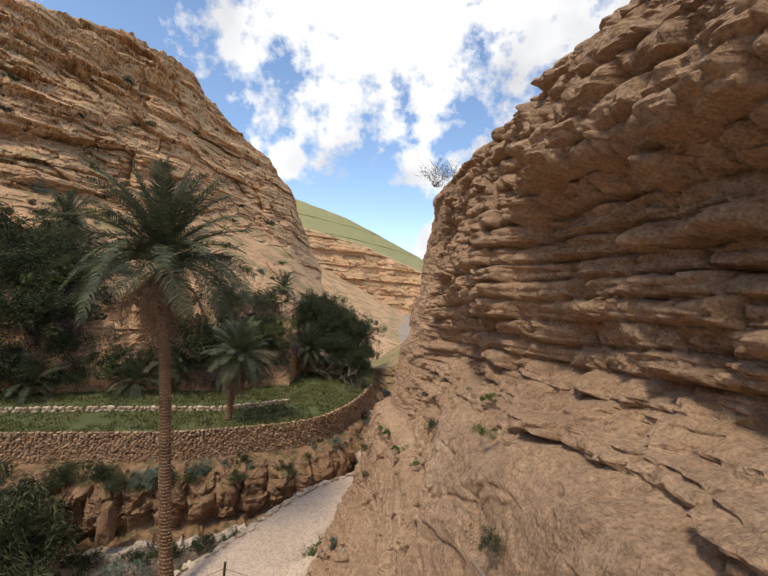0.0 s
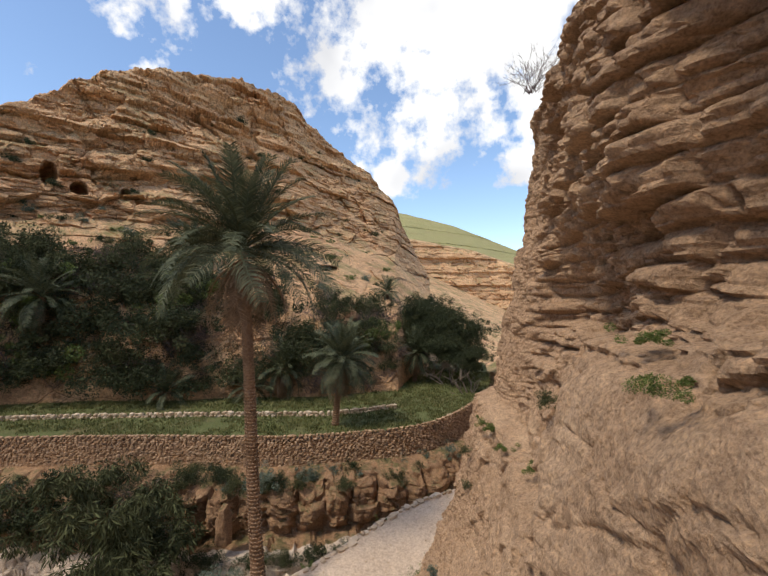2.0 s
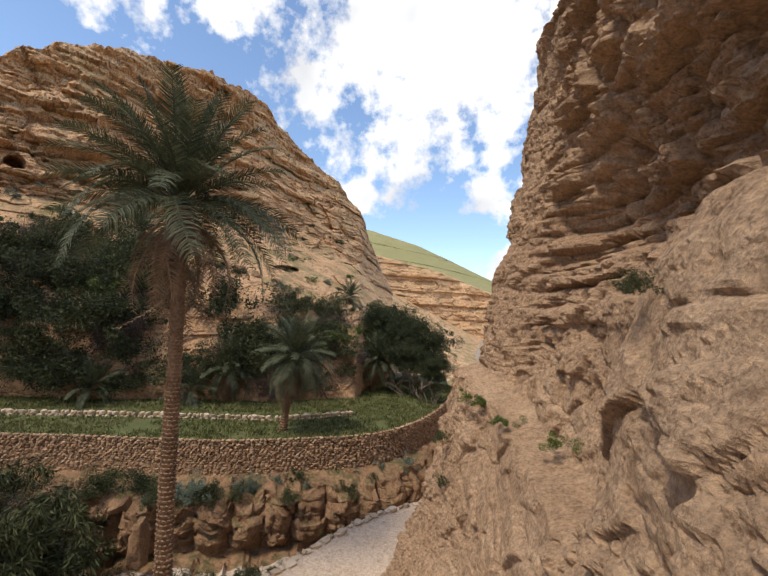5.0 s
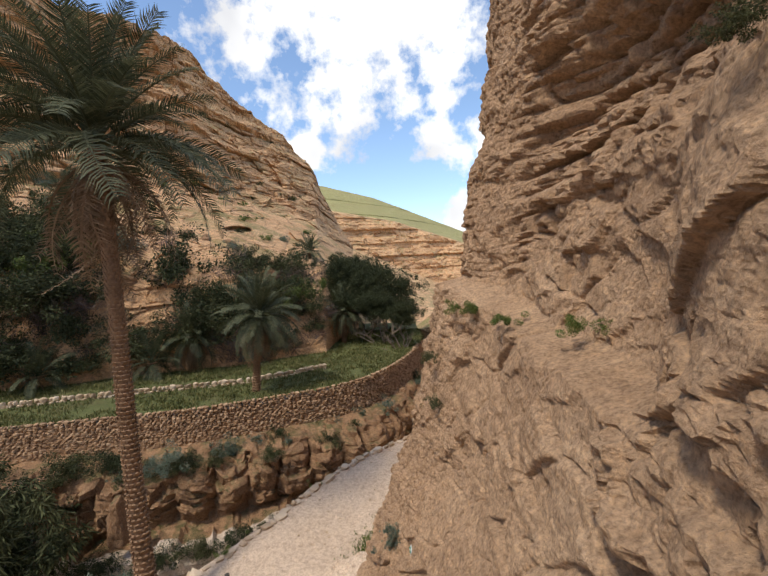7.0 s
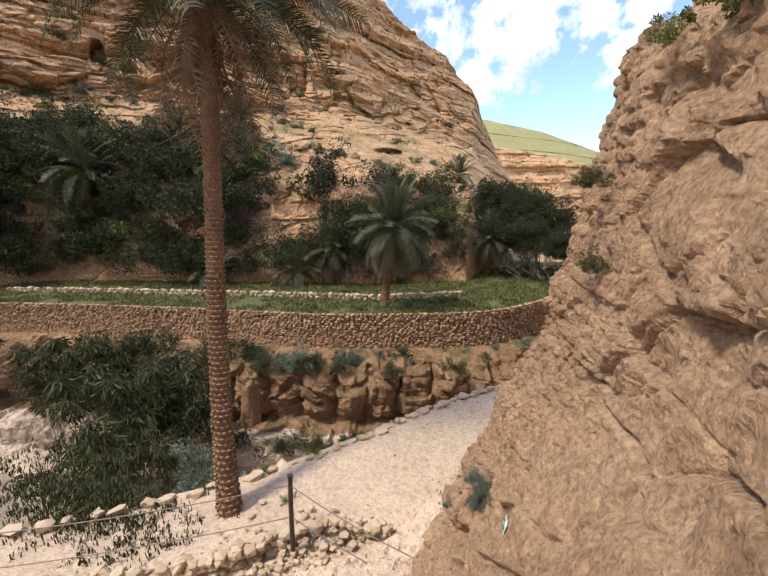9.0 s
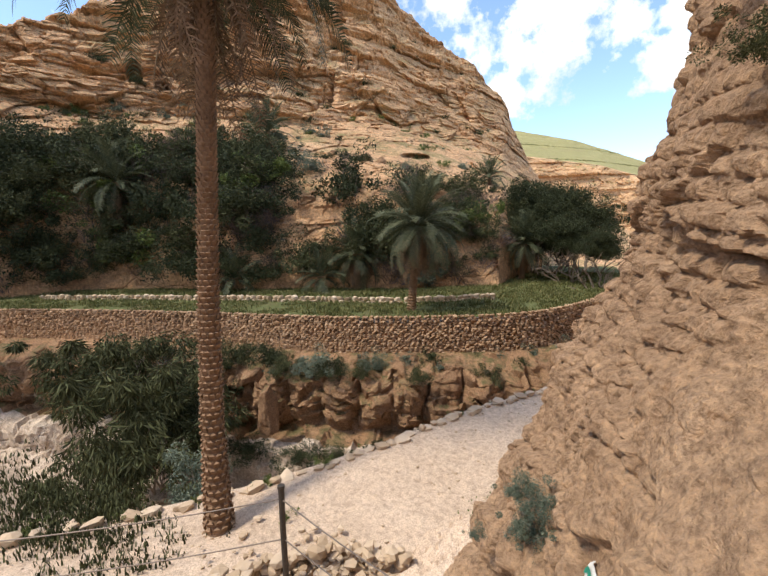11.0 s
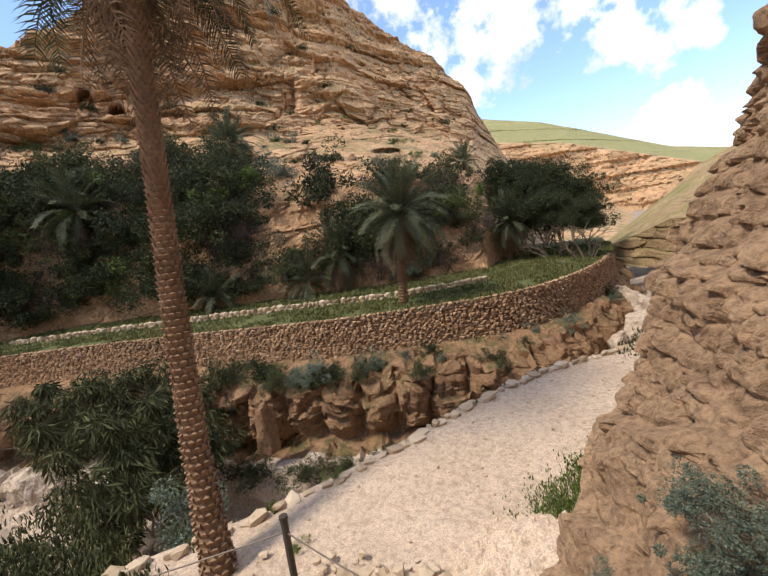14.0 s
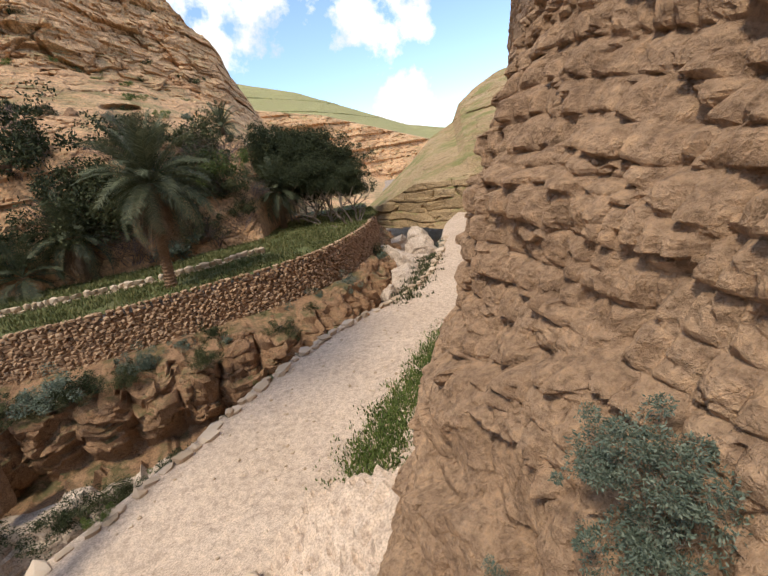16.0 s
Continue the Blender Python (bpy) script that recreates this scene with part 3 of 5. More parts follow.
lt /= np.linalg.norm(lt, axis=1, keepdims=True)
ln = np.stack([lt[:, 1], -lt[:, 0]], 1)
llen = np.concatenate([[0], np.cumsum(np.linalg.norm(np.diff(lc, axis=0), axis=1))])
off = np.concatenate([np.linspace(-1.6, -0.25, 16), np.linspace(-0.2, 5.6, 90)])
S_, O_ = np.meshgrid(llen, off, indexing="ij")
RX, RY = lc[:, 0][:, None] + ln[:, 0][:, None] * O_, lc[:, 1][:, None] + ln[:, 1][:, None] * O_
RZ = 0.035 * fbm(RX * 0.8, RY * 0.8, 0, 4, 0.5, 5) + 0.016 * fbm(RX * 6, RY * 6, 0, 3, 0.6, 6)
RZ = np.where(O_ < -0.2, RZ - 5.0 * smooth(O_, -0.2, -1.3) + 0.25 * fbm(S_ * 1.5, O_ * 4, 0, 4, 0.5, 3) * smooth(O_, -0.25, -0.5), RZ)
structure("road", sheet("road", np.stack([RX, RY, RZ], -1), GRAVEL), "pale packed gravel track along the wadi", "road")


# ---- the near cliff on the walker's side ----
def wall_x(y, z):
    """How far out the near cliff stands at a height, before its roughness."""
    xb = tab(y, [(a, b) for a, b in BASE])
    f = tab(z, [(-1, -0.2), (0, 0), (1.5, 0.35), (3.2, 1.08), (4.2, 1.6), (5.2, 1.82), (6.0, 2.0), (7.4, 2.25), (8.5, 2.35), (10, 2.5), (11.5, 2.75), (12.2, 3.3), (13.2, 4.6), (17, 9.5)])
    # upper bench with an overhang above it, and the lower bench further on
    b1 = smooth(y, -10.5, -8.5) * smooth(y, -2.0, -3.0)
    f = f + b1 * (0.10 * smooth(z, 7.2, 7.6) + 0.36 * smooth(z, 7.62, 7.74) * smooth(z, 9.2, 8.5))
    f = f - b1 * 0.05 * smooth(z, 9.0, 10.5)
    b2 = smooth(y, -5.6, -4.4) * smooth(y, 0.4, -0.6)
    f = f + b2 * (0.36 * smooth(z - 0.13 * y, 6.24, 6.36) * smooth(z, 10.5, 7.6))
    # the prow leans out over the track, the face past it draws back, and an alcove sinks in above the bench
    prow = smooth(y, -2.9, -1.3) * smooth(y, 0.5, -0.8)
    f = f - prow * tab(z, [(0.5, 0.0), (2, 0.08), (3, 0.15), (4.4, 0.26), (6, 0.30), (7.2, 0.34), (7.8, 0.26), (8.8, 0.0), (9.3, -0.2), (10.4, -0.38), (11.5, -0.2), (13, 0.0)])
    f = f + tab(y, [(-0.9, 0), (-0.3, 0.10), (0.1, 0.26), (0.7, 0.42), (2.2, 0.55), (6, 0.35), (12, 0.4), (17, 0.9), (22, 1.1), (34, 1.2)])
    f = f + 0.75 * smooth(y, -5.7, -6.9) * smooth(z, 7.75, 8.5) * smooth(z, 10.7, 10.0)
    return xb + f


def runs(*parts):
    """Even steps in several stretches: (start, end, count)."""
    return np.concatenate([np.linspace(a, b, n, endpoint=False) for a, b, n in parts])


ys = runs((-16, -12, 24), (-12, -4.2, 310), (-4.2, -2.4, 100), (-2.4, -0.2, 230), (-0.2, 1.6, 100), (1.6, 9, 110), (9, 34.3, 60))
zs_ = runs((-0.6, 2.0, 55), (2.0, 2.6, 30), (2.6, 4.8, 210), (4.8, 6.6, 95), (6.6, 12.5, 235), (12.5, 17.1, 30))
Y, Z = np.meshgrid(ys, zs_, indexing="ij")
X = wall_x(Y, Z)
dip = Z + 0.06 * Y
bench = tab(Y, [(-16, 7.6), (-4, 7.6), (-2.2, 6.2), (0.5, 5.6), (3, 4.0)])      # massive below, bedded above
bedded = smooth(Z - bench + 0.15 * fbm(Y * 1.2, Z, 0, 3, 0.5, 71), -0.12, 0.12)
far_blocks = smooth(Y, -2.3, -1.7) * smooth(Z, 2.7, 3.2)
small = np.maximum(far_blocks, smooth(Y, 1.2, 2.0))
p1, j1 = blocks(Y, dip, 0.5, 0.25, 101, 0.17)
p2, j2 = blocks(Y, dip, 0.26, 0.13, 131, 0.24)
p3, j3 = blocks(Y, Z - 0.05 * Y, 0.075, 0.085, 151, 0.17)
g1, k1 = facets(Y + 0.25 * Z, Z, 0.95, 0.60, 161, 1.2, 0.05)
g2, k2 = facets(Y - 0.2 * Z, Z, 0.36, 0.24, 171, 1.3, 0.09)
g3, k3 = facets(Y, Z, 0.12, 0.085, 181, 1.3, 0.15)
n_big = fbm(Y * 0.33, Z * 0.33, 0, 5, 0.5, 61)
n_mid = fbm(Y * 1.6, Z * 1.6, 0, 5, 0.55, 62)
n_fin = fbm(Y * 9, Z * 9, 0, 4, 0.6, 63)
crack1 = k1 * smooth(fbm(Y * 0.8, Z * 0.8, 0, 3, 0.5, 73), -0.1, 0.15)
crack2 = k2 * smooth(fbm(Y * 1.3, Z * 1.3, 0, 3, 0.5, 74), 0.0, 0.2)
chip = smooth(fbm(Y * 0.9, Z * 0.9, 0, 4, 0.55, 75), -0.15, 0.25)
push = 0.22 * n_big + 0.05 * n_mid + 0.012 * n_fin
push = push + bedded * (1 - small) * (0.15 * p1 - 0.15 * j1 + 0.05 * p2 - 0.05 * j2 + 0.08 * g1 + 0.05 * g2 - 0.03 * k2)
push = push + (1 - bedded) * (1 - small) * (0.05 * g1 - 0.06 * crack1 + (0.02 + 0.05 * chip) * g2 - 0.035 * crack2)
push = push + small * (0.022 * p3 - 0.034 * j3 + 0.05 * g1 - 0.035 * crack1 + 0.025 * g2 - 0.02 * crack2)
push[1:-1] = 0.14 * push[:-2] + 0.72 * push[1:-1] + 0.14 * push[2:]      # worn edges
push[:, 1:-1] = 0.14 * push[:, :-2] + 0.72 * push[:, 1:-1] + 0.14 * push[:, 2:]
push = push + (0.006 + 0.014 * chip) * g3 - 0.012 * k3 * chip + 0.010 * n_fin
sub = smooth(Z, 13.5, 12.0) * 0.9 + 0.1
X = X - push * sub
NZ = Z + 0.10 * fbm(Y * 0.9, Z * 0.9, 0, 3, 0.5, 77) + 0.03 * n_mid
structure("cliff_near", sheet("cliff_near", np.stack([X, Y + 0.06 * fbm(Y, Z, 3.0, 3, 0.5, 66), NZ], -1), ROCK_NEAR, False), "near bedded limestone cliff with overhangs and joints", "cliff")

# ---- the footway down the cliff: rough steps and rubble ----
FOOT = [(t_[1], t_[2], t_[3] - 1.62) for t_ in PATH if t_[0] in (0.0, 1.0, 2.0, 3.0, 4.0, 7.0, 8.0, 9.0, 11.5, 13.5, 16.0)]
FOOT = [(5.0, -13.5, 8.3)] + FOOT + [(3.75, -1.5, 1.35), (3.0, -0.55, 0.62), (2.3, 0.1, -0.02), (1.9, 0.5, -0.4)]
fu = np.linspace(0, 1, 260)
fc = curve(FOOT, fu)
ft = np.gradient(fc[:, :2], axis=0)
ft /= np.linalg.norm(ft, axis=1, keepdims=True)
fn = np.stack([ft[:, 1], -ft[:, 0]], 1)
flen = np.concatenate([[0], np.cumsum(np.linalg.norm(np.diff(fc[:, :2], axis=0), axis=1))])
fo = np.linspace(-1.5, 1.7, 80)
S_, O_ = np.meshgrid(flen, fo, indexing="ij")
FX, FY = fc[:, 0][:, None] + fn[:, 0][:, None] * O_, fc[:, 1][:, None] + fn[:, 1][:, None] * O_
step = np.round((fc[:, 2][:, None] + 0.05 * fbm(FX * 2, FY * 2, 0, 3, 0.5, 91)) / 0.17) * 0.17
FZ = step + 0.07 * fbm(FX * 3, FY * 3, 0, 4, 0.55, 92) + 0.5 * smooth(O_, 0.45, 1.5) - 1.6 * smooth(O_, -0.5, -1.5) * smooth(fc[:, 2][:, None], 0.0, 2.0) - 0.25 * smooth(O_, -0.8, -1.5)
wf, ef = worley(FX * 2.6, FY * 2.6, 19)
FZ = FZ + 0.07 * (wf - 0.5) - 0.05 * np.clip(1 - ef / 0.12, 0, 1)
structure("footway", sheet("footway", np.stack([FX, FY, FZ], -1), GRAVEL, False), "worn pale rock steps and rubble footway", "steps")


# ---- palms ----
def frond_mesh(name, length, droop, seed, mat_, width=0.34, pairs=62, curl=0.0):
    """One feather leaf along +x: a tapering midrib and narrow folded leaflets."""
    r = random.Random(seed)
    vs, fs = [], []

    def at(t):
        a = droop * t ** 1.5
        return Vector((length * (t - 0.18 * abs(droop) * t ** 3), curl * t * t, length * (0.12 * t - 0.62 * a * t)))
    n = 12
    for i in range(n + 1):
        t = i / n
        p, w = at(t), 0.028 * (1 - t) + 0.004
        vs += [(p.x, p.y - w, p.z), (p.x, p.y + w, p.z), (p.x, p.y, p.z - w * 1.2)]
        if i:
            b = 3 * i
            for k in range(3):
                fs.append((b - 3 + k, b - 3 + (k + 1) % 3, b + (k + 1) % 3, b + k))
    for i in range(pairs):
        t = 0.16 + 0.84 * (i + r.random() * 0.5) / pairs
        p = at(t)
        q = (at(min(t + 0.02, 1.02)) - at(t)).normalized()
        for side in (-1, 1):
            ln_ = width * length / 2.6 * (0.55 + 0.9 * math.sin(math.pi * min(t * 0.9 + 0.1, 1.0)) ** 0.8) * r.uniform(0.85, 1.1)
            d = (q * r.uniform(0.75, 1.0) + Vector((0, side * 1.0, 0)) + Vector((0, 0, r.uniform(0.10, 0.45)))).normalized()
            tip = p + d * ln_ - Vector((0, 0, ln_ * r.uniform(0.15, 0.4)))
            midp = p + d * ln_ * 0.5
            w = q * 0.010
            b = len(vs)
            vs += [tuple(p - w), tuple(p + w), tuple(midp + w * 1.3), tuple(tip), tuple(midp - w * 1.3)]
            fs.append((b, b + 1, b + 2, b + 4))
            fs.append((b + 4, b + 2, b + 3))
    me = bpy.data.meshes.new(name)
    me.from_pydata([tuple(v_) for v_ in vs], [], fs)
    me.materials.append(mat_)
    return me


GREEN_FRONDS = [frond_mesh("frond", 2.6, d, 10 + i, FROND, curl=c) for i, (d, c) in enumerate(((0.2, 0.1), (0.4, -0.15), (0.6, 0.2), (0.8, -0.1), (1.0, 0.12)))]
DEAD_FRONDS = [frond_mesh("dead_frond", 2.3, d, 30 + i, DEAD_FROND, 0.22, 30, c) for i, (d, c) in enumerate(((0.9, 0.2), (1.2, -0.25)))]


def trunk_mesh(name, spine, r0, r1, rows_per_m=11.0, around=11):
    """A bowed trunk wrapped in the stubs of old leaves."""
    L = sum((Vector(b) - Vector(a)).length for a, b in zip(spine[:-1], spine[1:]))
    n = max(int(L * rows_per_m), 6)
    c = curve(spine, np.linspace(0, 1, n + 1))
    vs, fs = [], []
    r = random.Random(n)
    seg = 14
    for i in range(n + 1):
        t = i / n
        rad = (r0 + (r1 - r0) * t) * (1 + 0.35 * math.exp(-t * L * 2.2))
        for k in range(seg):
            a = 2 * math.pi * k / seg
            vs.append((c[i][0] + rad * 0.9 * math.cos(a), c[i][1] + rad * 0.9 * math.sin(a), c[i][2]))
        if i:
            b = i * seg
            for k in range(seg):
                fs.append((b - seg + k, b - seg + (k + 1) % seg, b + (k + 1) % seg, b + k))
    h = L / n
    for i in range(n):
        t = (i + 0.5) / n
        rad = (r0 + (r1 - r0) * t) * (1 + 0.35 * math.exp(-t * L * 2.2))
        for k in range(around):
            a = 2 * math.pi * (k + 0.5 * (i % 2) + r.uniform(-0.12, 0.12)) / around
            da = math.pi / around * 0.95
            out = rad * r.uniform(1.07, 1.2)
            z = c[i][2] + h * 0.35
            b = len(vs)
            for aa, rr, zz_ in ((a - da, rad * 0.9, -h * 0.75), (a + da, rad * 0.9, -h * 0.75), (a + da * 0.75, out, h * 0.30), (a - da * 0.75, out, h * 0.30), (a, rad * 0.86, h * 0.45)):
                vs.append((c[i][0] + rr * math.cos(aa), c[i][1] + rr * math.sin(aa), z + zz_))
            fs += [(b, b + 1, b + 2, b + 3), (b + 3, b + 2, b + 4), (b, b + 3, b + 4), (b + 1, b + 4, b + 2)]
    me = bpy.data.meshes.new(name)
    me.from_pydata(vs, [], fs)
    me.materials.append(TRUNK)
    return me


def palm(at, spine, r0, r1, size, n_green, n_dead, label, seed, low=-75):
    """spine: the trunk's line from its base, in its own frame."""
    r = random.Random(seed)
    ob = thing("date_palm", at, label, "palm", "date palms")
    child("trunk", trunk_mesh("trunk", spine, r0, r1), ob)
    top = Vector(spine[-1])
    for i in range(n_green):
        t = (i + 0.5) / n_green
        el = 82 - (82 - low * 0.45) * t ** 0.85 + r.uniform(-7, 7)
        me = GREEN_FRONDS[min(int(t * 5 + r.uniform(-0.6, 0.6)), 4) if t > 0.1 else 0]
        m = Matrix.Translation(top + Vector((0, 0, 0.12 * (1 - t)))) @ Euler((r.uniform(-0.5, 0.5), -radians(el), i * 2.39996 + r.uniform(-0.2, 0.2))).to_matrix().to_4x4() @ Matrix.Scale(size * r.uniform(0.88, 1.08), 4)
        child("frond", me, ob, m)
    for i in range(n_dead):
        el = r.uniform(-78, -30)
        m = Matrix.Translation(top + Vector((0, 0, -0.22))) @ Euler((r.uniform(-0.6, 0.6), -radians(el), i * 2.39996 + r.random())).to_matrix().to_4x4() @ Matrix.Scale(size * r.uniform(0.85, 1.2), 4)
        child("dead_frond", DEAD_FRONDS[i % 2], ob, m, "dry brown hanging frond" if i == 0 else "")
    return ob


palm((0, 0, -0.05), [(0, 0, 0), (-0.30, 0.25, 1.5), (-0.68, 0.65, 3.4), (-1.1, 1.15, 5.6), (-1.55, 1.65, 7.6), (-1.95, 2.0, 9.6)], 0.165, 0.15, 1.26, 64, 28,
     "tall date palm with bowed scaly trunk beside the gravel track", 1, -30)
palm((-3.2, 12.9, 0.72), [(0, 0, 0), (0.1, 0.02, 1.3), (0.28, 0.05, 2.6), (0.4, 0.05, 3.75)], 0.17, 0.15, 0.92, 64, 26, "young date palm on the edge of the grassy terrace", 2)


def polar(a, el, d):
    """A place by bearing, height angle and distance from the lower steps."""
    return Vector((4.67 + d * math.sin(radians(a)), -3.35 + d * math.cos(radians(a)), 4.08 + d * math.tan(radians(el))))


palm(polar(-11.2, -6.6, 29.5), [(0, 0, 0), (0.1, 0, 1.2), (0.2, 0, 2.6)], 0.18, 0.16, 0.85, 46, 12, "date palm among dark shrubs at the back of the terrace", 3)
palm(polar(-15.6, 3.2, 36), [(0, 0, -1.0), (0.05, 0, 0.8), (0.1, 0, 2.4)], 0.18, 0.16, 0.75, 40, 12, "short date palm on the scrubby slope", 4)
palm(polar(-44.7, 10.6, 37), [(0, 0, -1.5), (0, 0, 0.4), (0.05, 0, 1.9)], 0.22, 0.2, 1.05, 46, 18, "date palm above the scrub on the slope", 5)
palm(polar(-62.2, 5.0, 34), [(0, 0, -1.6), (0, 0, -0.2), (0.05, 0, 1.1)], 0.2, 0.2, 1.15, 40, 10, "low date palm sunk in dark scrub", 6)
palm(polar(-33.4, -4.6, 25), [(0, 0, -1.1), (0, 0, 0), (0, 0, 0.9)], 0.24, 0.22, 0.9, 44, 30, "bushy date palm with a skirt of dry fronds", 7)
palm(polar(-50.0, -6.0, 27), [(0, 0, -0.6), (0, 0, 0), (0, 0, 0.4)], 0.24, 0.22, 0.85, 26, 2, "low palm shoots in deep shade", 8)
palm(polar(-38.5, -6.4, 25), [(0, 0, -0.6), (0, 0, 0), (0, 0, 0.4)], 0.2, 0.2, 0.85, 24, 8, "low palm shoots in deep shade", 9)


# ---- shrubs, bushes and trees ----
def foliage_mesh(name, n, size, mat_, seed, clumps=14, leaf=0.09, flat=0.8, slim=0.45, droop=0.0, inner=0.25):
    """Many folded leaves in uneven clumps."""
    r = np.random.RandomState(seed)
    cc = r.normal(0, 0.5, (clumps, 3)) * np.array([1, 1, flat])
    cc[:, 2] = np.abs(cc[:, 2]) * 1.1 + 0.15
    cr = r.uniform(0.10, 0.34, clumps)
    k = r.randint(0, clumps, n)
    d = r.normal(0, 1, (n, 3))
    d /= np.linalg.norm(d, axis=1, keepdims=True)
    c = cc[k] + d * (cr[k] * r.uniform(inner, 1.0, n) ** 0.5)[:, None]
    c[:, 2] = np.abs(c[:, 2])
    c *= size
    ax = d * 0.6 + r.normal(0, 0.6, (n, 3)) + np.array([0, 0, -droop])
    ax /= np.linalg.norm(ax, axis=1, keepdims=True)
    sd_ = np.cross(ax, r.normal(0, 1, (n, 3)))
    sd_ /= np.linalg.norm(sd_, axis=1, keepdims=True)
    up = np.cross(ax, sd_)
    L = (leaf * r.uniform(0.6, 1.4, n))[:, None]
    W = L * slim
    p0, p1 = c, c + ax * L
    mA, mB = c + ax * L * 0.5 + sd_ * W * 0.5 + up * W * 0.18, c + ax * L * 0.5 - sd_ * W * 0.5 + up * W * 0.18
    vs = np.stack([p0, mA, p1, mB], 1).reshape(-1, 3)
    b = np.arange(n) * 4
    fs = np.concatenate([np.stack([b, b + 1, b + 2], 1), np.stack([b, b + 2, b + 3], 1)])
    return mesh_np(name, vs, fs, mat_)


def twig_mesh(name, n, size, mat_, seed, rad=0.018, up=0.6, sub=3):
    """Forking stems from one root."""
    r = random.Random(seed)
    vs, fs = [], []

    def stem(p, d, ln_, w, depth):
        prev = None
        for i in range(4):
            q = p + d * ln_ * i / 3 + Vector((r.gauss(0, 0.04), r.gauss(0, 0.04), r.gauss(0, 0.03))) * ln_ * (i > 0)
            ww = w * (1 - 0.22 * i)
            ring = []
            for k in range(3):
                a = k * 2.0944
                s1 = d.orthogonal().normalized()
                s2 = d.cross(s1)
                ring.append(len(vs))
                vs.append(tuple(q + (s1 * math.cos(a) + s2 * math.sin(a)) * ww))
            if prev:
                for k in range(3):
                    fs.append((prev[k], prev[(k + 1) % 3], ring[(k + 1) % 3], ring[k]))
            prev = ring
        if depth:
            for _ in range(sub):
                nd = (d + Vector((r.gauss(0, 0.55), r.gauss(0, 0.55), r.gauss(0.05, 0.4)))).normalized()
                stem(p + d * ln_ * r.uniform(0.45, 1.0), nd, ln_ * r.uniform(0.45, 0.7), w * 0.5, depth - 1)
    for _ in range(n):
        d = Vector((r.gauss(0, 0.6), r.gauss(0, 0.6), up + r.random() * 0.6)).normalized()
        stem(Vector((r.gauss(0, 0.06), r.gauss(0, 0.06), -0.1)) * size, d, size * r.uniform(0.45, 0.75), rad, 2)
    me = bpy.data.meshes.new(name)
    me.from_pydata(vs, [], fs)
    me.materials.append(mat_)
    return me


STEMS = twig_mesh("stem", 6, 1.0, WOOD, 4, 0.02)
STEMS2 = twig_mesh("stem", 9, 1.0, WOOD, 5, 0.015)
KINDS = {
    "dark": [foliage_mesh("leaves", 5200, 1.0, LEAF_DARK, 100 + i, 42, 0.075) for i in range(3)],
    "olive": [foliage_mesh("leaves", 4600, 1.0, LEAF_MID, 110 + i, 38, 0.075) for i in range(3)],
    "lime": [foliage_mesh("leaves", 2600, 1.0, LEAF_LIME, 120 + i, 14, 0.09) for i in range(2)],
    "grey": [foliage_mesh("leaves", 4200, 1.0, LEAF_GREY, 130 + i, 26, 0.085, 0.8, 0.4) for i in range(2)],
    "bare": [twig_mesh("twig", 26, 1.0, TWIG_PURPLE, 140 + i, 0.009, 0.7, 4) for i in range(2)],
    "willow": [foliage_mesh("leaves", 7000, 1.0, LEAF_MID, 150, 36, 0.15, 1.0, 0.16, 1.2)],
}
LABELS = {"dark": "dense dark green shrub on the rocky slope", "olive": "olive green shrub on the rocky slope", "lime": "fresh light green shrub",
          "grey": "grey-green saltbush on dry rock", "bare": "bare purplish thorny shrub", "willow": "drooping narrow-leaved oleander over the wadi"}
count = 0


def shrub(kind, at, size, label="", sz=None, name="shrub", group="shrubs", stems=True):
    global count
    count += 1
    r = random.Random(count)
    ob = thing(name, at, label or LABELS[kind], "shrub", group)
    ob.rotation_euler = (r.uniform(-0.15, 0.15), r.uniform(-0.15, 0.15), r.random() * 6.28)
    ob.scale = (size, size * r.uniform(0.85, 1.15), (sz or size * r.uniform(0.75, 1.05)))
    me = KINDS[kind][count % len(KINDS[kind])]
    child("twig" if kind == "bare" else "leaves", me, ob)
    if kind != "bare" and stems:
        child("stem", (STEMS, STEMS2)[count % 2], ob)
    return ob


rs = random.Random(77)
for i in range(250):      # the scrub bank behind the terrace
    a = rs.uniform(-76, -14) if i % 3 else rs.uniform(-74, -42)
    lim = 0.25 if a < -44 else (0.21 if a < -30 else 0.19)
    vv = rs.uniform(0.01, lim)
    if -42 < a < -28 and 0.08 < vv < 0.2 and rs.random() < 0.85:
        continue
    kind = rs.choices(["dark", "olive", "bare", "lime", "grey"], [5, 4, 5, 0.9, 1.0])[0]
    if -56 < a < -46 and vv > 0.13:
        kind = rs.choice(["bare", "bare", "dark", "olive"])
    shrub(kind, on_cliff(a, vv) - Vector((0, 0, 0.3)), rs.uniform(1.1, 2.7) * (1.0 if a < -26 else 0.85))
for i in range(70):      # low bushes on the open slope above
    a, vv = rs.uniform(-66, -12), rs.uniform(0.22, 0.5) ** 1.0
    shrub(rs.choice(["olive", "dark", "lime", "grey"]), on_cliff(a, vv) - Vector((0, 0, 0.1)), rs.uniform(0.3, 0.85), "small bush on the open rocky slope", stems=False, name="bush", group="bushes on the slope")
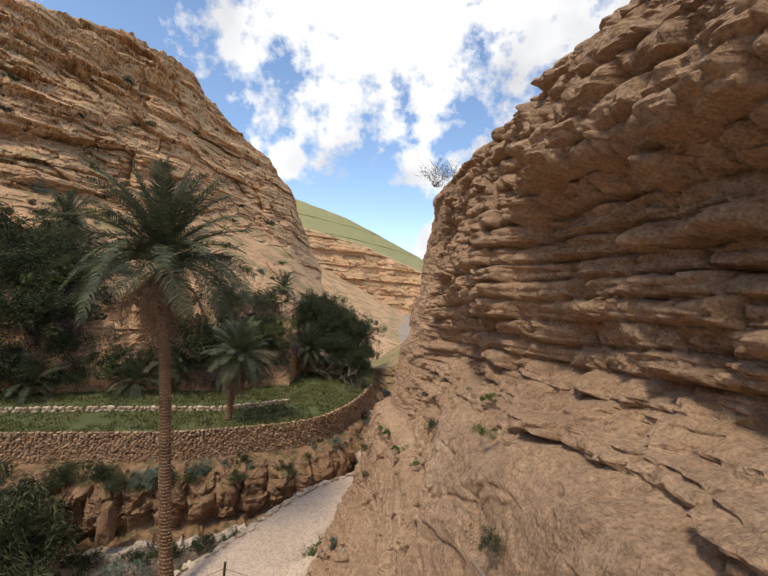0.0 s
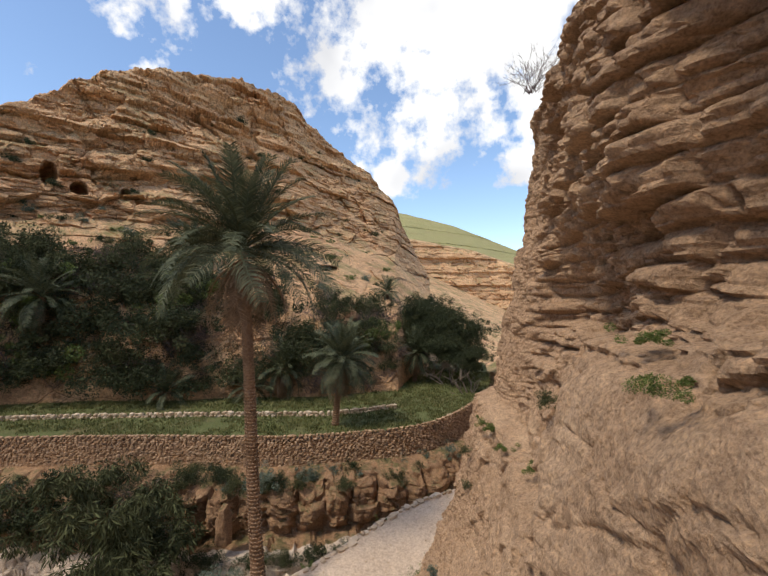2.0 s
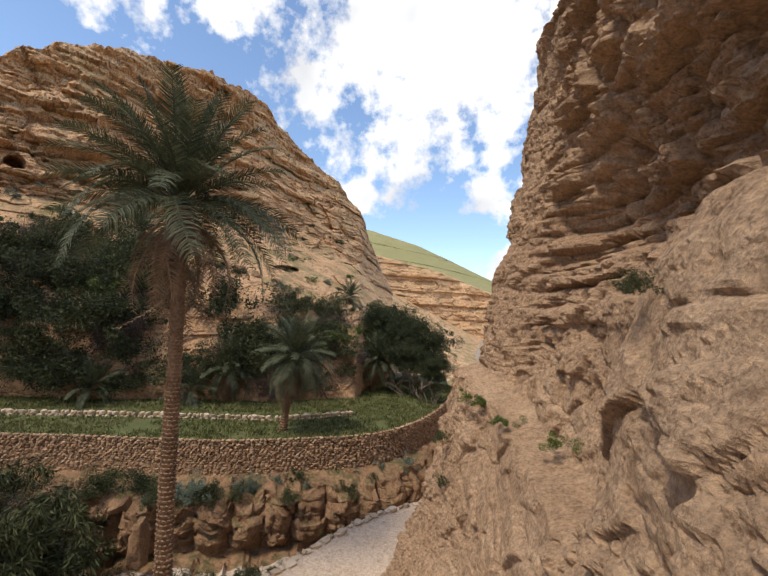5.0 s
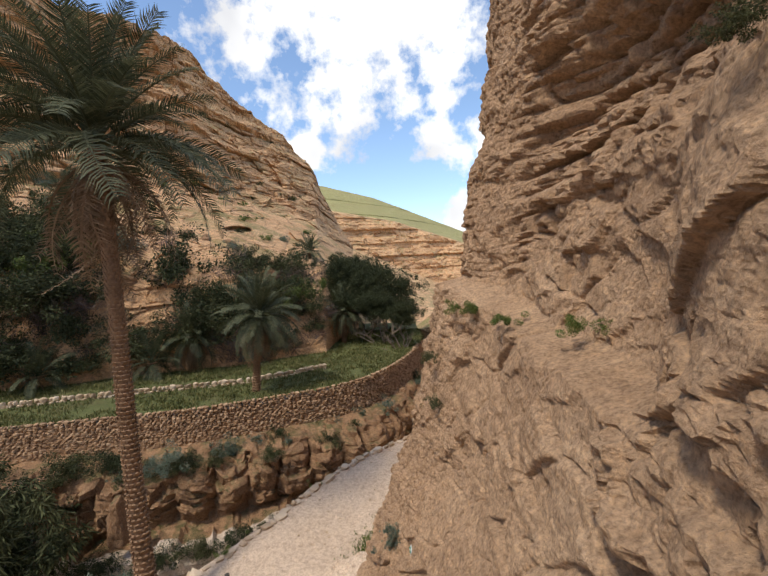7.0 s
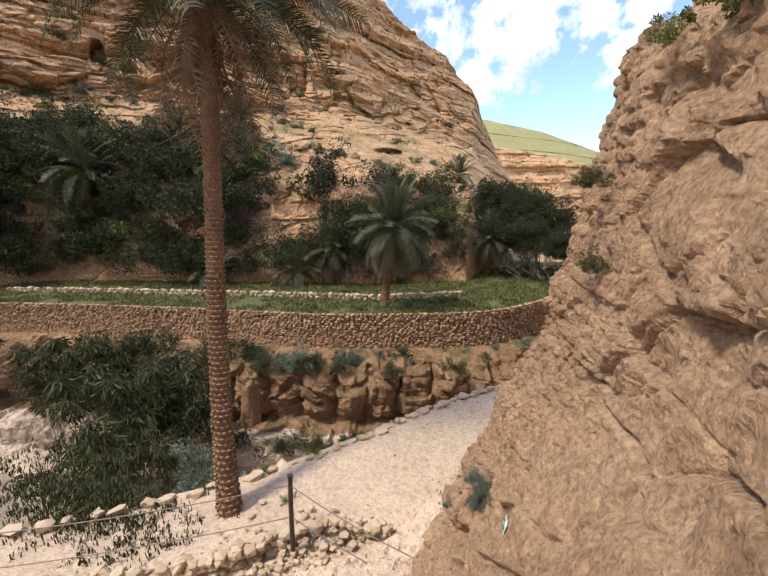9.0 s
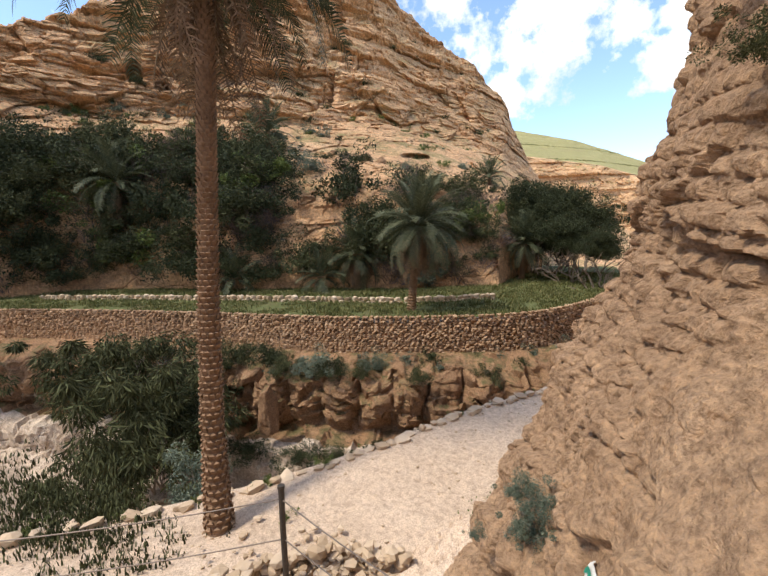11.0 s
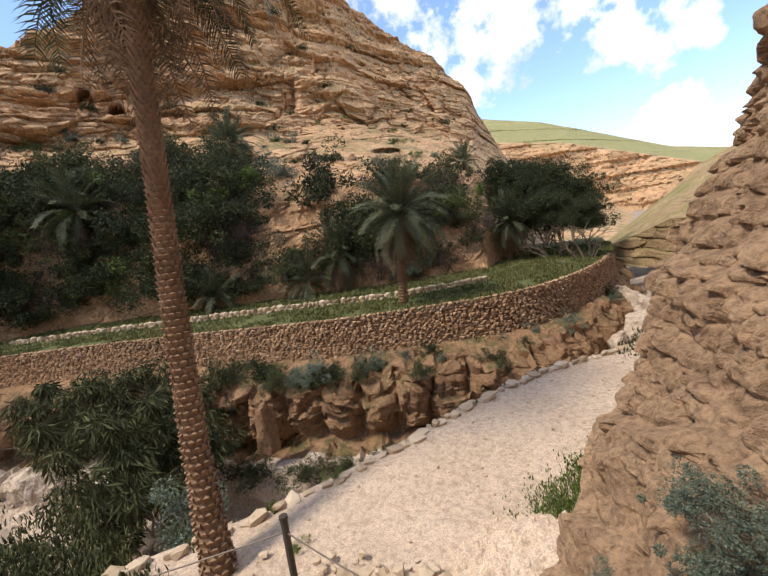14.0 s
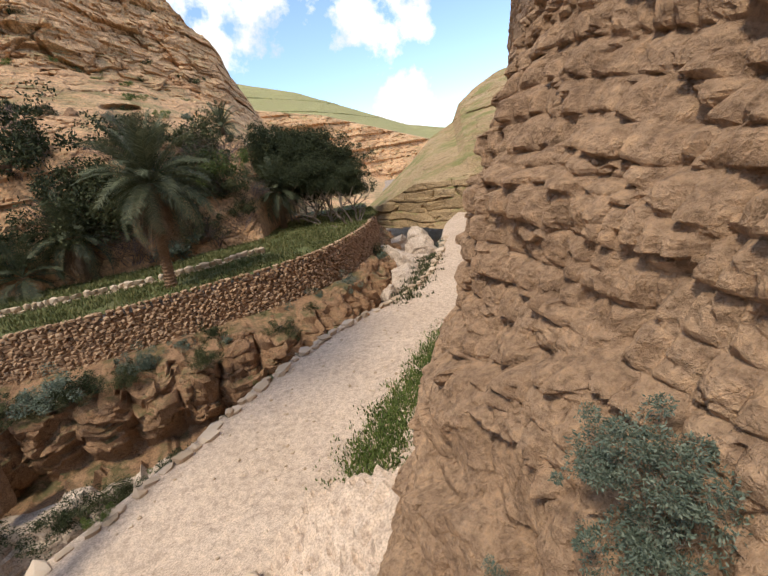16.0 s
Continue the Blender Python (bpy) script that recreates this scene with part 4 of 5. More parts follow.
for i in range(26):
    a, vv = rs.uniform(-62, -14), rs.uniform(0.5, 0.86)
    shrub(rs.choice(["olive", "dark"]), on_cliff(a, vv) - Vector((0, 0, 0.1)), rs.uniform(0.4, 0.9), "tuft of green clinging to the cliff", stems=False, name="bush", group="bushes on the slope")


def tree(at, h, spread, kind, label, seed):
    ob = thing("tree", at, label, "tree", "trees of the terrace")
    r = random.Random(seed)
    child("trunk", twig_mesh("trunk", 3, h * 0.75, WOOD, seed, 0.10, 1.5, 4), ob)
    for i in range(9):
        a = r.random() * 6.28
        rr = spread * r.uniform(0.1, 0.8)
        m = Matrix.Translation((rr * math.cos(a), rr * math.sin(a), h * r.uniform(0.3, 0.8))) @ Euler((0, 0, r.random() * 6)).to_matrix().to_4x4() @ Matrix.Scale(spread * r.uniform(0.4, 0.65), 4)
        child("leaf_clump", KINDS[kind][i % len(KINDS[kind])], ob, m)
    return ob


tree(polar(-7.6, -7.0, 31), 6.6, 2.8, "dark", "broad dark tree at the far end of the terrace", 3)
tree(polar(-9.6, -6.0, 33), 7.4, 3.0, "dark", "tall dark leafy tree behind the terrace", 4)
tree(polar(-13.0, -5.0, 33), 4.6, 2.2, "olive", "olive green tree behind the terrace", 5)
tree(polar(-5.2, -7.4, 29), 4.6, 2.2, "dark", "dark feathery tree by the terrace edge", 6)
tree(polar(-1.9, -8.6, 26), 4.4, 1.4, "dark", "slender dark tree on the wall's end", 7)
tree(polar(-19.0, -2.0, 32), 3.6, 2.0, "dark", "dark tree on the scrub bank", 8)

tree(polar(-3.6, -6.6, 36), 6.0, 2.8, "dark", "dark tree behind the wall's far end", 9)
tree(polar(-6.4, -6.0, 38), 6.6, 3.0, "olive", "olive tree in the far corner of the terrace", 10)
tree(polar(-11.5, -4.0, 40), 6.6, 3.0, "dark", "dark tree under the cliff's nose", 11)

# oleanders and bushes on the wadi side
for (x, y, z), k, s in (((-7.6, 3.4, -3.6), "willow", 2.2), ((-9.2, 4.2, -3.2), "willow", 2.3), ((-8.0, 5.2, -2.6), "dark", 1.6), ((-10.5, 6.0, -2.0), "bare", 1.8), ((-12.5, 5.6, -2.2), "willow", 2.0),
                        ((-14.5, 5.2, -2.3), "dark", 1.9), ((-10.2, 6.9, -1.4), "dark", 1.1), ((-9.0, 7.8, -1.0), "olive", 0.9), ((-7.4, 8.3, -1.0), "dark", 0.8), ((-5.3, 8.4, -1.1), "grey", 0.85),
                        ((-4.5, 8.6, -1.1), "dark", 0.6), ((-6.3, 8.0, -1.1), "olive", 0.7), ((-3.6, 9.2, -1.2), "olive", 0.5), ((-1.4, 9.9, -1.3), "olive", 0.55), ((0.6, 11.5, -1.5), "olive", 0.6),
                        ((-4.6, 6.5, -3.6), "dark", 0.7), ((-3.4, 6.9, -3.6), "olive", 0.7), ((-2.2, 7.6, -3.6), "dark", 0.7), ((-1.0, 8.3, -3.5), "olive", 0.55), ((-6.5, 5.9, -3.6), "dark", 0.8),
                        ((1.3, 10.6, -3.4), "dark", 0.7), ((2.6, 12.4, -3.3), "olive", 0.7), ((3.2, 14.0, -3.0), "dark", 0.6), ((4.4, 17.0, -2.6), "olive", 0.6), ((-16.5, 5.0, -3.0), "willow", 2.2), ((-2.1, 2.2, -3.0), "grey", 1.5)):
    shrub(k, (x, y, z), s, "low green bush on the wadi rocks" if s < 1 else "")
shrub("grey", (-1.55, 0.75, -0.45), 0.75, "feathery grey-green bush beside the palm trunk")

for i in range(34):
    j = rs.randrange(150, 470)
    o = rs.uniform(0.4, 2.2)
    shrub(rs.choice(["dark", "olive", "olive", "grey", "bare"]), (ec[j][0] + en[j][0] * o * narrow[j][0], ec[j][1] + en[j][1] * o * narrow[j][0], -0.95 - 0.12 * o), rs.uniform(0.2, 0.6), "low green bush on the wadi rocks", stems=False)

SALT = ((4.68, -1.86, 3.08, 0.09), (4.66, -1.87, 2.96, 0.10), (4.72, -1.86, 2.85, 0.10), (4.60, -1.83, 3.08, 0.075), (4.69, -1.84, 2.76, 0.09), (4.76, -1.88, 3.0, 0.09), (4.64, -1.82, 2.88, 0.085), (4.40, -1.78, 2.78, 0.05))
# the saltbush by the footway and its smaller neighbours
for x, y, z, s in SALT + ((4.15, -0.1, 0.75, 0.22), (4.2, 0.6, 0.25, 0.2), (4.1, -0.35, 0.4, 0.16)):
    shrub("grey", (x, y, z), s, "grey-green saltbush growing out of the cliff foot", name="saltbush", group="saltbushes")
for y, z, s, k in ((-6.2, 7.75, 0.16, "lime"), (-7.2, 7.6, 0.13, "lime"), (-5.4, 7.1, 0.12, "olive"), (-8.0, 6.9, 0.13, "olive"), (-2.4, 5.85, 0.17, "lime"), (-2.0, 5.85, 0.14, "lime"), (-3.2, 5.85, 0.15, "lime"),
                   (-3.9, 5.86, 0.14, "lime"), (-1.6, 5.2, 0.14, "olive"), (-1.9, 4.7, 0.12, "olive")):
    shrub(k, (float(wall_x(y, z)) - 0.10, y, z), s, "small green plant on a rock ledge", name="plant", group="ledge plants", stems=False)
shrub("bare", (6.45, -1.9, 11.7), 0.75, "dry bush on the brow of the near cliff", name="dry_bush")


# ---- stones ----
def stone_mesh(name, seed, mats, lumps=0.28):
    """A rough, faceted stone of unit size."""
    r = random.Random(seed)
    bm = bmesh.new()
    bmesh.ops.create_icosphere(bm, subdivisions=1, radius=0.5)
    for v_ in bm.verts:
        n_ = v_.co.normalized()
        v_.co = Vector((math.copysign(abs(n_.x) ** 0.6, n_.x), math.copysign(abs(n_.y) ** 0.6, n_.y), math.copysign(abs(n_.z) ** 0.6, n_.z))) * 0.46 * (1 + r.uniform(-lumps, lumps))
    me = bpy.data.meshes.new(name)
    bm.to_mesh(me)
    bm.free()
    me.materials.append(mats)
    return me


def boulder_mesh(name, seed, mats):
    r = random.Random(seed)
    bm = bmesh.new()
    bmesh.ops.create_icosphere(bm, subdivisions=4, radius=0.5)
    o = Vector((r.random() * 50, r.random() * 50, 0))
    planes = [((Vector(a) + Vector((r.gauss(0, 0.22), r.gauss(0, 0.22), r.gauss(0, 0.22)))).normalized(), r.uniform(0.24, 0.38)) for a in ((1, 0, 0), (-1, 0, 0), (0, 1, 0), (0, -1, 0), (0, 0, 1), (0, 0, -1), (1, 1, 0), (-1, 1, 0), (1, -1, 1), (-1, 0, 1), (0, -1, 1))]
    for v_ in bm.verts:
        for n_, d in planes:
            e = v_.co.dot(n_) - d
            if e > 0:
                v_.co -= n_ * e * 0.97
        v_.co += v_.co.normalized() * 0.05 * noise.fractal(v_.co * 4 + o, 0.6, 2.0, 4)
    me = bpy.data.meshes.new(name)
    bm.to_mesh(me)
    bm.free()
    me.materials.append(mats)
    return me


BOULDERS = [boulder_mesh("boulder", 60 + i, ROCK_WHITE) for i in range(4)]
BROWN_BOULDERS = [boulder_mesh("boulder", 70 + i, ROCK_WADI) for i in range(4)]


def boulder(at, s, label, pool=BOULDERS, flat=0.7):
    r = random.Random(int(at[0] * 91 + at[1] * 37))
    ob = tagged(new("boulder", pool[r.randrange(4)]), label, "boulder", "boulders of the wadi")
    ob.location, ob.rotation_euler, ob.scale = at, (r.uniform(-0.3, 0.3), r.uniform(-0.3, 0.3), r.random() * 6.28), (s, s * r.uniform(0.7, 1.1), s * flat * r.uniform(0.8, 1.2))
    return ob


for x, y, z, s in ((-4.6, 2.6, -4.5, 2.4), (-5.6, 3.3, -4.6, 1.6), (-3.9, 3.6, -4.3, 1.6), (-6.6, 1.4, -4.9, 0.9), (-7.4, 1.0, -4.9, 0.8), (-6.0, 0.6, -4.9, 0.7), (-8.2, 2.0, -4.9, 1.0), (-5.0, 1.2, -4.9, 0.6),
                   (4.6, 13.0, -2.9, 2.6), (5.6, 14.6, -2.4, 2.4), (4.8, 16.6, -2.4, 2.0), (5.9, 17.8, -2.0, 2.6), (6.6, 20.0, -1.9, 3.0), (5.6, 22.5, -2.0, 3.0), (7.4, 24.0, -1.9, 3.4), (6.0, 26.5, -2.0, 3.2),
                   (4.0, 11.0, -3.6, 1.6), (3.2, 9.6, -3.9, 1.8), (5.2, 11.4, -2.4, 1.9), (7.9, 27.5, -1.7, 3.0), (4.9, 29.0, -2.0, 3.0), (-0.6, 5.2, -3.6, 2.0), (0.6, 7.2, -3.6, 2.2), (1.8, 8.6, -3.6, 1.8)):
    boulder((x, y, z), s, "pale water-worn limestone boulder in the wadi bed")
boulder((-6.0, 6.7, -1.95), 1.15, "upright brown rock block with a pale top below the terrace", BROWN_BOULDERS, 1.6)
for a, vv, s in ((-53, 0.27, 1.8), (-50, 0.26, 1.2), (-44, 0.28, 0.9), (-31, 0.26, 1.6), (-29, 0.25, 1.4), (-35, 0.27, 1.4), (-20.5, 0.2, 2.2), (-21.5, 0.17, 2.4), (-60, 0.27, 1.5), (-26, 0.25, 1.3)):
    boulder(tuple(on_cliff(a, vv)), s, "fallen limestone block on the slope", BROWN_BOULDERS)
# the rock shelf that juts from the scrub
for a, d, el, s in ((-40.0, 30, 5.0, 3.4), (-36.5, 30, 5.3, 3.8), (-33.0, 30, 4.9, 3.8), (-29.8, 31, 4.2, 3.2)):
    p = polar(a, el, d)
    boulder(tuple(p), s, "flat bedded rock shelf jutting from the scrub", BROWN_BOULDERS, 0.42)

# rubble on the footway and at its foot
STONE_A = [stone_mesh("stone", 200 + i, STONES) for i in range(6)]
STONE_P = [stone_mesh("stone", 220 + i, PALE_STONES) for i in range(6)]


def joined_stones(name, spots, mats, label, category="stones"):
    """Many small stones in one mesh: spots of (x, y, z, size)."""
    vs, fs = [], []
    base = [[(v_.co.x, v_.co.y, v_.co.z) for v_ in me.vertices] for me in STONE_A]
    tri = [tuple(p.vertices) for p in STONE_A[0].polygons]
    r = np.random.RandomState(len(spots))
    for i, (x, y, z, s) in enumerate(spots):
        b = np.array(base[i % 6])
        a = r.rand() * 6.28
        rot = np.array([[math.cos(a), -math.sin(a), 0], [math.sin(a), math.cos(a), 0], [0, 0, 1]])
        p = (b * np.array([s, s * r.uniform(0.6, 1.0), s * r.uniform(0.4, 0.75)])) @ rot.T + np.array([x, y, z])
        o = len(vs)
        vs.extend(p.tolist())
        fs.extend([(t0 + o, t1 + o, t2 + o) for t0, t1, t2 in tri])
    me = bpy.data.meshes.new(name)
    me.from_pydata(vs, [], fs)
    me.materials.append(mats)
    return tagged(new(name, me), label, category, kind="stuff")


def road_z(x, y):
    return float(0.035 * fbm(x * 0.8, y * 0.8, 0, 4, 0.5, 5))


rq = random.Random(5)
spots = []
while len(spots) < 2600:
    i = rq.randrange(60, 330)
    o = rq.uniform(0.1, 4.5)
    x, y = lc[i][0] + ln[i][0] * o, lc[i][1] + ln[i][1] * o
    edge = o > 2.4 or rq.random() < 0.25
    if edge:
        spots.append((x, y, road_z(x, y) + 0.005, rq.choice((0.03, 0.04, 0.05, 0.07)) * (1.4 if o > 2.8 and rq.random() < 0.3 else 1)))
joined_stones("pebbles", spots, PALE_STONES, "loose pebbles scattered on the gravel track")
spots = []
for i in range(500):
    spots.append((rq.gauss(2.3, 0.7), rq.gauss(-0.35, 0.5), 0.03 + rq.random() * 0.1, rq.uniform(0.05, 0.17)))
for i in range(700):
    x, y = rq.uniform(-9, -2), rq.uniform(-1.5, 4)
    spots.append((x, y, -4.85 + rq.random() * 0.1, rq.uniform(0.1, 0.45)))
joined_stones("rubble", spots, PALE_STONES, "pale broken rubble at the foot of the steps")


# ---- grass ----
def blades(name, spots, mats, label, h=(0.06, 0.14), per=7, spread=0.06):
    """Tufts of grass blades; spots of (x, y, z)."""
    r = np.random.RandomState(len(spots))
    c = np.repeat(np.array(spots), per, 0)
    n = len(c)
    c = c + np.concatenate([r.normal(0, spread, (n, 2)), np.zeros((n, 1))], 1)
    a = r.rand(n) * 6.283
    hh = r.uniform(h[0], h[1], n)
    lean = r.uniform(0.1, 0.7, n) * hh
    w = hh * 0.10 + 0.004
    dx, dy = np.cos(a), np.sin(a)
    p0 = c + np.stack([-dy * w, dx * w, 0 * w], 1)
    p1 = c + np.stack([dy * w, -dx * w, 0 * w], 1)
    m1 = c + np.stack([dx * lean * 0.35 + dy * w * 0.8, dy * lean * 0.35 - dx * w * 0.8, hh * 0.6], 1)
    m0 = c + np.stack([dx * lean * 0.35 - dy * w * 0.8, dy * lean * 0.35 + dx * w * 0.8, hh * 0.6], 1)
    tp = c + np.stack([dx * lean, dy * lean, hh], 1)
    vs = np.stack([p0, p1, m1, m0, tp], 1).reshape(-1, 3)
    b = np.arange(n) * 5
    fs = np.concatenate([np.stack([b, b + 1, b + 2], 1), np.stack([b, b + 2, b + 3], 1), np.stack([b + 3, b + 2, b + 4], 1)])
    return tagged(new(name, mesh_np(name, vs, fs, mats)), label, "grass", kind="stuff")


rg = random.Random(9)
sp = []
for i in range(9000):
    j = rg.randrange(60, 560)
    o = rg.random() ** 1.2 * 8
    if vnoise(np.array(ec[j][0] * 0.9), np.array((ec[j][1] - o) * 0.9), 0, 5) > -0.45 or o > 3.5:
        sp.append((ec[j][0] - en[j][0] * o, ec[j][1] - en[j][1] * o, TOP - 0.02 + 0.1 * (o > 5)))
blades("terrace_grass", sp, GRASS, "short spring grass on the terrace", (0.07, 0.2), 7, 0.12)
sp = []
VERGE = [(3.75, 1.1, 0.30), (3.7, 1.9, 0.32), (4.0, 2.8, 0.34), (4.6, 3.8, 0.36), (5.4, 5.2, 0.38), (6.0, 6.4, 0.4)]
vc = curve([(a, b) for a, b, _ in VERGE], np.linspace(0, 1, 200))
for i in range(2400):
    x, y = vc[rg.randrange(200)]
    t = (y - 1.7) / 5
    sp.append((x + rg.gauss(0.0, 0.24), y + rg.gauss(0, 0.2), 0.0))
blades("verge_grass", sp, LEAF_LIME, "bright green weeds along the foot of the cliff", (0.02, 0.07), 8, 0.06)
sp = [(rg.gauss(-2.6, 1.1), rg.gauss(-0.9, 0.45), 0.0) for _ in range(800)]
sp += [(5.0 + rg.gauss(0, 0.25) + (y_ - 9) * 0.35, y_ - 0.3, 0.0) for y_ in [rg.uniform(8.6, 14) for _ in range(300)]]
blades("track_grass", sp, LEAF_MID, "weeds at the edge of the gravel track", (0.03, 0.12), 8, 0.06)
shrub("lime", (0.72, 0.62, 0.0), 0.13, "small leafy green plant on the gravel track", name="plant", group="track plants", stems=False)
for j in range(110, 300, 9):
    q = lc[j]
    shrub(rs.choice(["olive", "lime", "grey"]), (q[0] - ln[j][0] * 0.15, q[1] - ln[j][1] * 0.15, -0.05), rs.uniform(0.08, 0.2), "weed tuft among the kerb stones", name="plant", group="track plants", stems=False)
ob = shrub("lime", (0.62, 2.75, -0.2), 0.2, "yellow-flowered plant on the road's brink", name="plant", group="track plants", stems=False)
child("flowers", foliage_mesh("flowers", 260, 1.0, YELLOW, 9, 10, 0.1), ob, None, "small yellow flowers")


# ---- fence: post and wires, trail mark ----
def tube(name, pts, rad, mats, sides=6):
    vs, fs = [], []
    for i, p in enumerate(pts):
        p = Vector(p)
        d = (Vector(pts[min(i + 1, len(pts) - 1)]) - Vector(pts[max(i - 1, 0)])).normalized()
        a = d.orthogonal().normalized()
        b = d.cross(a)
        for k in range(sides):
            t = 6.28318 * k / sides
            vs.append(tuple(p + (a * math.cos(t) + b * math.sin(t)) * rad))
        if i:
            o = i * sides
            for k in range(sides):
                fs.append((o - sides + k, o - sides + (k + 1) % sides, o + (k + 1) % sides, o + k))
    fs.append(tuple(range(sides)))
    fs.append(tuple(range(len(vs) - sides, len(vs))))
    me = bpy.data.meshes.new(name)
    me.from_pydata(vs, [], fs)
    me.materials.append(mats)
    return me


def sag(a, b, s, n=16):
    a, b = Vector(a), Vector(b)
    return [tuple(a.lerp(b, i / n) - Vector((0, 0, s * 4 * (i / n) * (1 - i / n)))) for i in range(n + 1)]


fence = thing("wire_fence", (1.64, -0.34, 0.36), "dark iron post with two slack wires beside the track", "fence")
F0 = Vector((1.64, -0.34, 0.36))
post = child("post", tube("post", [(0, 0, -0.2), (0, 0, 0.5), (0.01, 0, 1.0)], 0.035, IRON, 10), fence)
child("cap", tube("cap", [(0.01, 0, 0.99), (0.01, 0, 1.03)], 0.042, IRON, 10), post, None, "flat iron cap")
ANCHOR = Vector((4.1, -0.75, 1.15))
FAR = Vector((-1.6, -2.6, 0.1))
for h in (0.86, 0.35):
    child("wire", tube("wire", sag((0, 0, h), ANCHOR - F0 + Vector((0, 0, (h - 0.86) * 0.7)), 0.07), 0.008, WIRE, 5), fence)
    child("wire", tube("wire", sag((0, 0, h), FAR - F0 + Vector((0, 0, h)), 0.06), 0.008, WIRE, 5), fence)
child("post", tube("post", [tuple(FAR - F0 + Vector((0, 0, -0.3))), tuple(FAR - F0 + Vector((0, 0, 0.95)))], 0.035, IRON, 10), fence)


def near_surface(ob):
    dg = bpy.context.evaluated_depsgraph_get()
    return BVHTree.FromObject(ob, dg)


wall_tree = near_surface(bpy.data.objects["cliff_near"])


def patch(name, cy, cz, ry, rz, mats, a0, a1, inner, lift, tilt=0.0):
    """A ring-shaped dab of paint lying on the cliff."""
    vs, fs = [], []
    n, rows = 36, 5
    for i in range(n + 1):
        a = a0 + (a1 - a0) * i / n
        for j in range(rows):
            q = inner + (1 - inner) * j / (rows - 1)
            y, z = cy + ry * q * math.cos(a + tilt), cz + rz * q * math.sin(a + tilt)
            hit = wall_tree.ray_cast(Vector((0.5, y, z)), Vector((1, 0, 0)))
            x = hit[0].x if hit[0] else float(wall_x(y, z))
            vs.append((x - lift, y, z))
            if i and j:
                o = i * rows + j
                fs.append((o - rows - 1, o - rows, o, o - 1))
    me = bpy.data.meshes.new(name)
    me.from_pydata(vs, [], fs)
    me.materials.append(mats)
    return me


mark = thing("trail_mark", (0, 0, 0), "white and green painted trail mark on the near rock", "sign")
child("white_paint", patch("white_paint", -2.2, 3.1, 0.085, 0.065, WHITE_PAINT, 0.0, 3.3, 0.12, 0.012), mark)
child("green_paint", patch("green_paint", -2.2, 3.1, 0.062, 0.047, GREEN_PAINT, 0.2, 3.0, 0.62, 0.018), mark)

def pier():
    """A tapering plastered masonry pier with a thin coping."""
    ob = thing("masonry_pier", (-20.3, 1.7, -5.2), "tall pale plastered masonry pier standing in the wadi", "pier")
    for nm, z0_, z1_, r0_, r1_, lab in (("shaft", 0.0, 7.3, 0.95, 0.62, ""), ("coping", 7.3, 7.5, 0.74, 0.74, "flat stone coping")):
        bm = bmesh.new()
        bmesh.ops.create_cube(bm, size=1.0)
        for v_ in bm.verts:
            up_ = v_.co.z > 0
            r_ = r1_ if up_ else r0_
            v_.co = Vector((math.copysign(r_, v_.co.x), math.copysign(r_, v_.co.y), z1_ if up_ else z0_))
        bmesh.ops.bevel(bm, geom=bm.edges[:], offset=0.05, segments=2, affect="EDGES")
        me = bpy.data.meshes.new(nm)
        bm.to_mesh(me)
        bm.free()
        me.materials.append(ROCK_NEAR)
        child(nm, me, ob, None, lab)


pier()

# a dry stick on the rubble above the steps
stick = tagged(new("stick", tube("stick", [(6.1, -8.9, 7.35), (6.3, -9.3, 7.25), (6.5, -9.75, 7.2), (6.6, -10.1, 7.1)], 0.012, WOOD)), "thin dry stick lying on the rubble slope", "stick")

# ---- walls of stones, piece by piece ----
def course_wall(parent, s0, s1, zlo, zhi, place, size, seed, limit, far_name, mats, pool):
    """Rows of rough stones along a line; the middle stretch as single stones, the rest joined."""
    r = random.Random(seed)
    spots = []
    z = zlo
    while z < zhi:
        hgt = size * r.uniform(0.55, 0.8)
        s = s0 + r.random() * size
        while s < s1:
            w = size * r.uniform(0.7, 1.5)
            spots.append((s, z, w, hgt * r.uniform(0.9, 1.25)))
            s += w * 0.93
        z += hgt * 0.86
    mid_s = place(None)
    spots.sort(key=lambda q: abs(q[0] - mid_s))
    vs, fs = [], []
    for i, (s, z, w, hgt) in enumerate(spots):
        p, t_, n_ = place(s)
        o = (zhi - z) * 0.10 + r.uniform(-0.03, 0.03)
        c = Vector((p.x, p.y, 0)) + n_ * (o + 0.06) + Vector((0, 0, z))
        ang = math.atan2(t_.y, t_.x) + r.uniform(-0.12, 0.12)
        m = Matrix.Translation(c) @ Euler((r.uniform(-0.15, 0.15), r.uniform(-0.2, 0.2), ang)).to_matrix().to_4x4() @ Matrix.Diagonal((w * 1.06, 0.26, hgt * 1.1, 1))
        me = pool[r.randrange(6)]
        if i < limit:
            child("stone", me, parent, m)
        else:
            b = len(vs)
            vs.extend([tuple(m @ v_.co) for v_ in me.vertices])
            fs.extend([tuple(k + b for k in p_.vertices) for p_ in me.polygons])
    if vs:
        me = bpy.data.meshes.new(far_name)
        me.from_pydata(vs, [], fs)
        me.materials.append(mats)
        tagged(child(far_name, me, parent), kind="stuff")


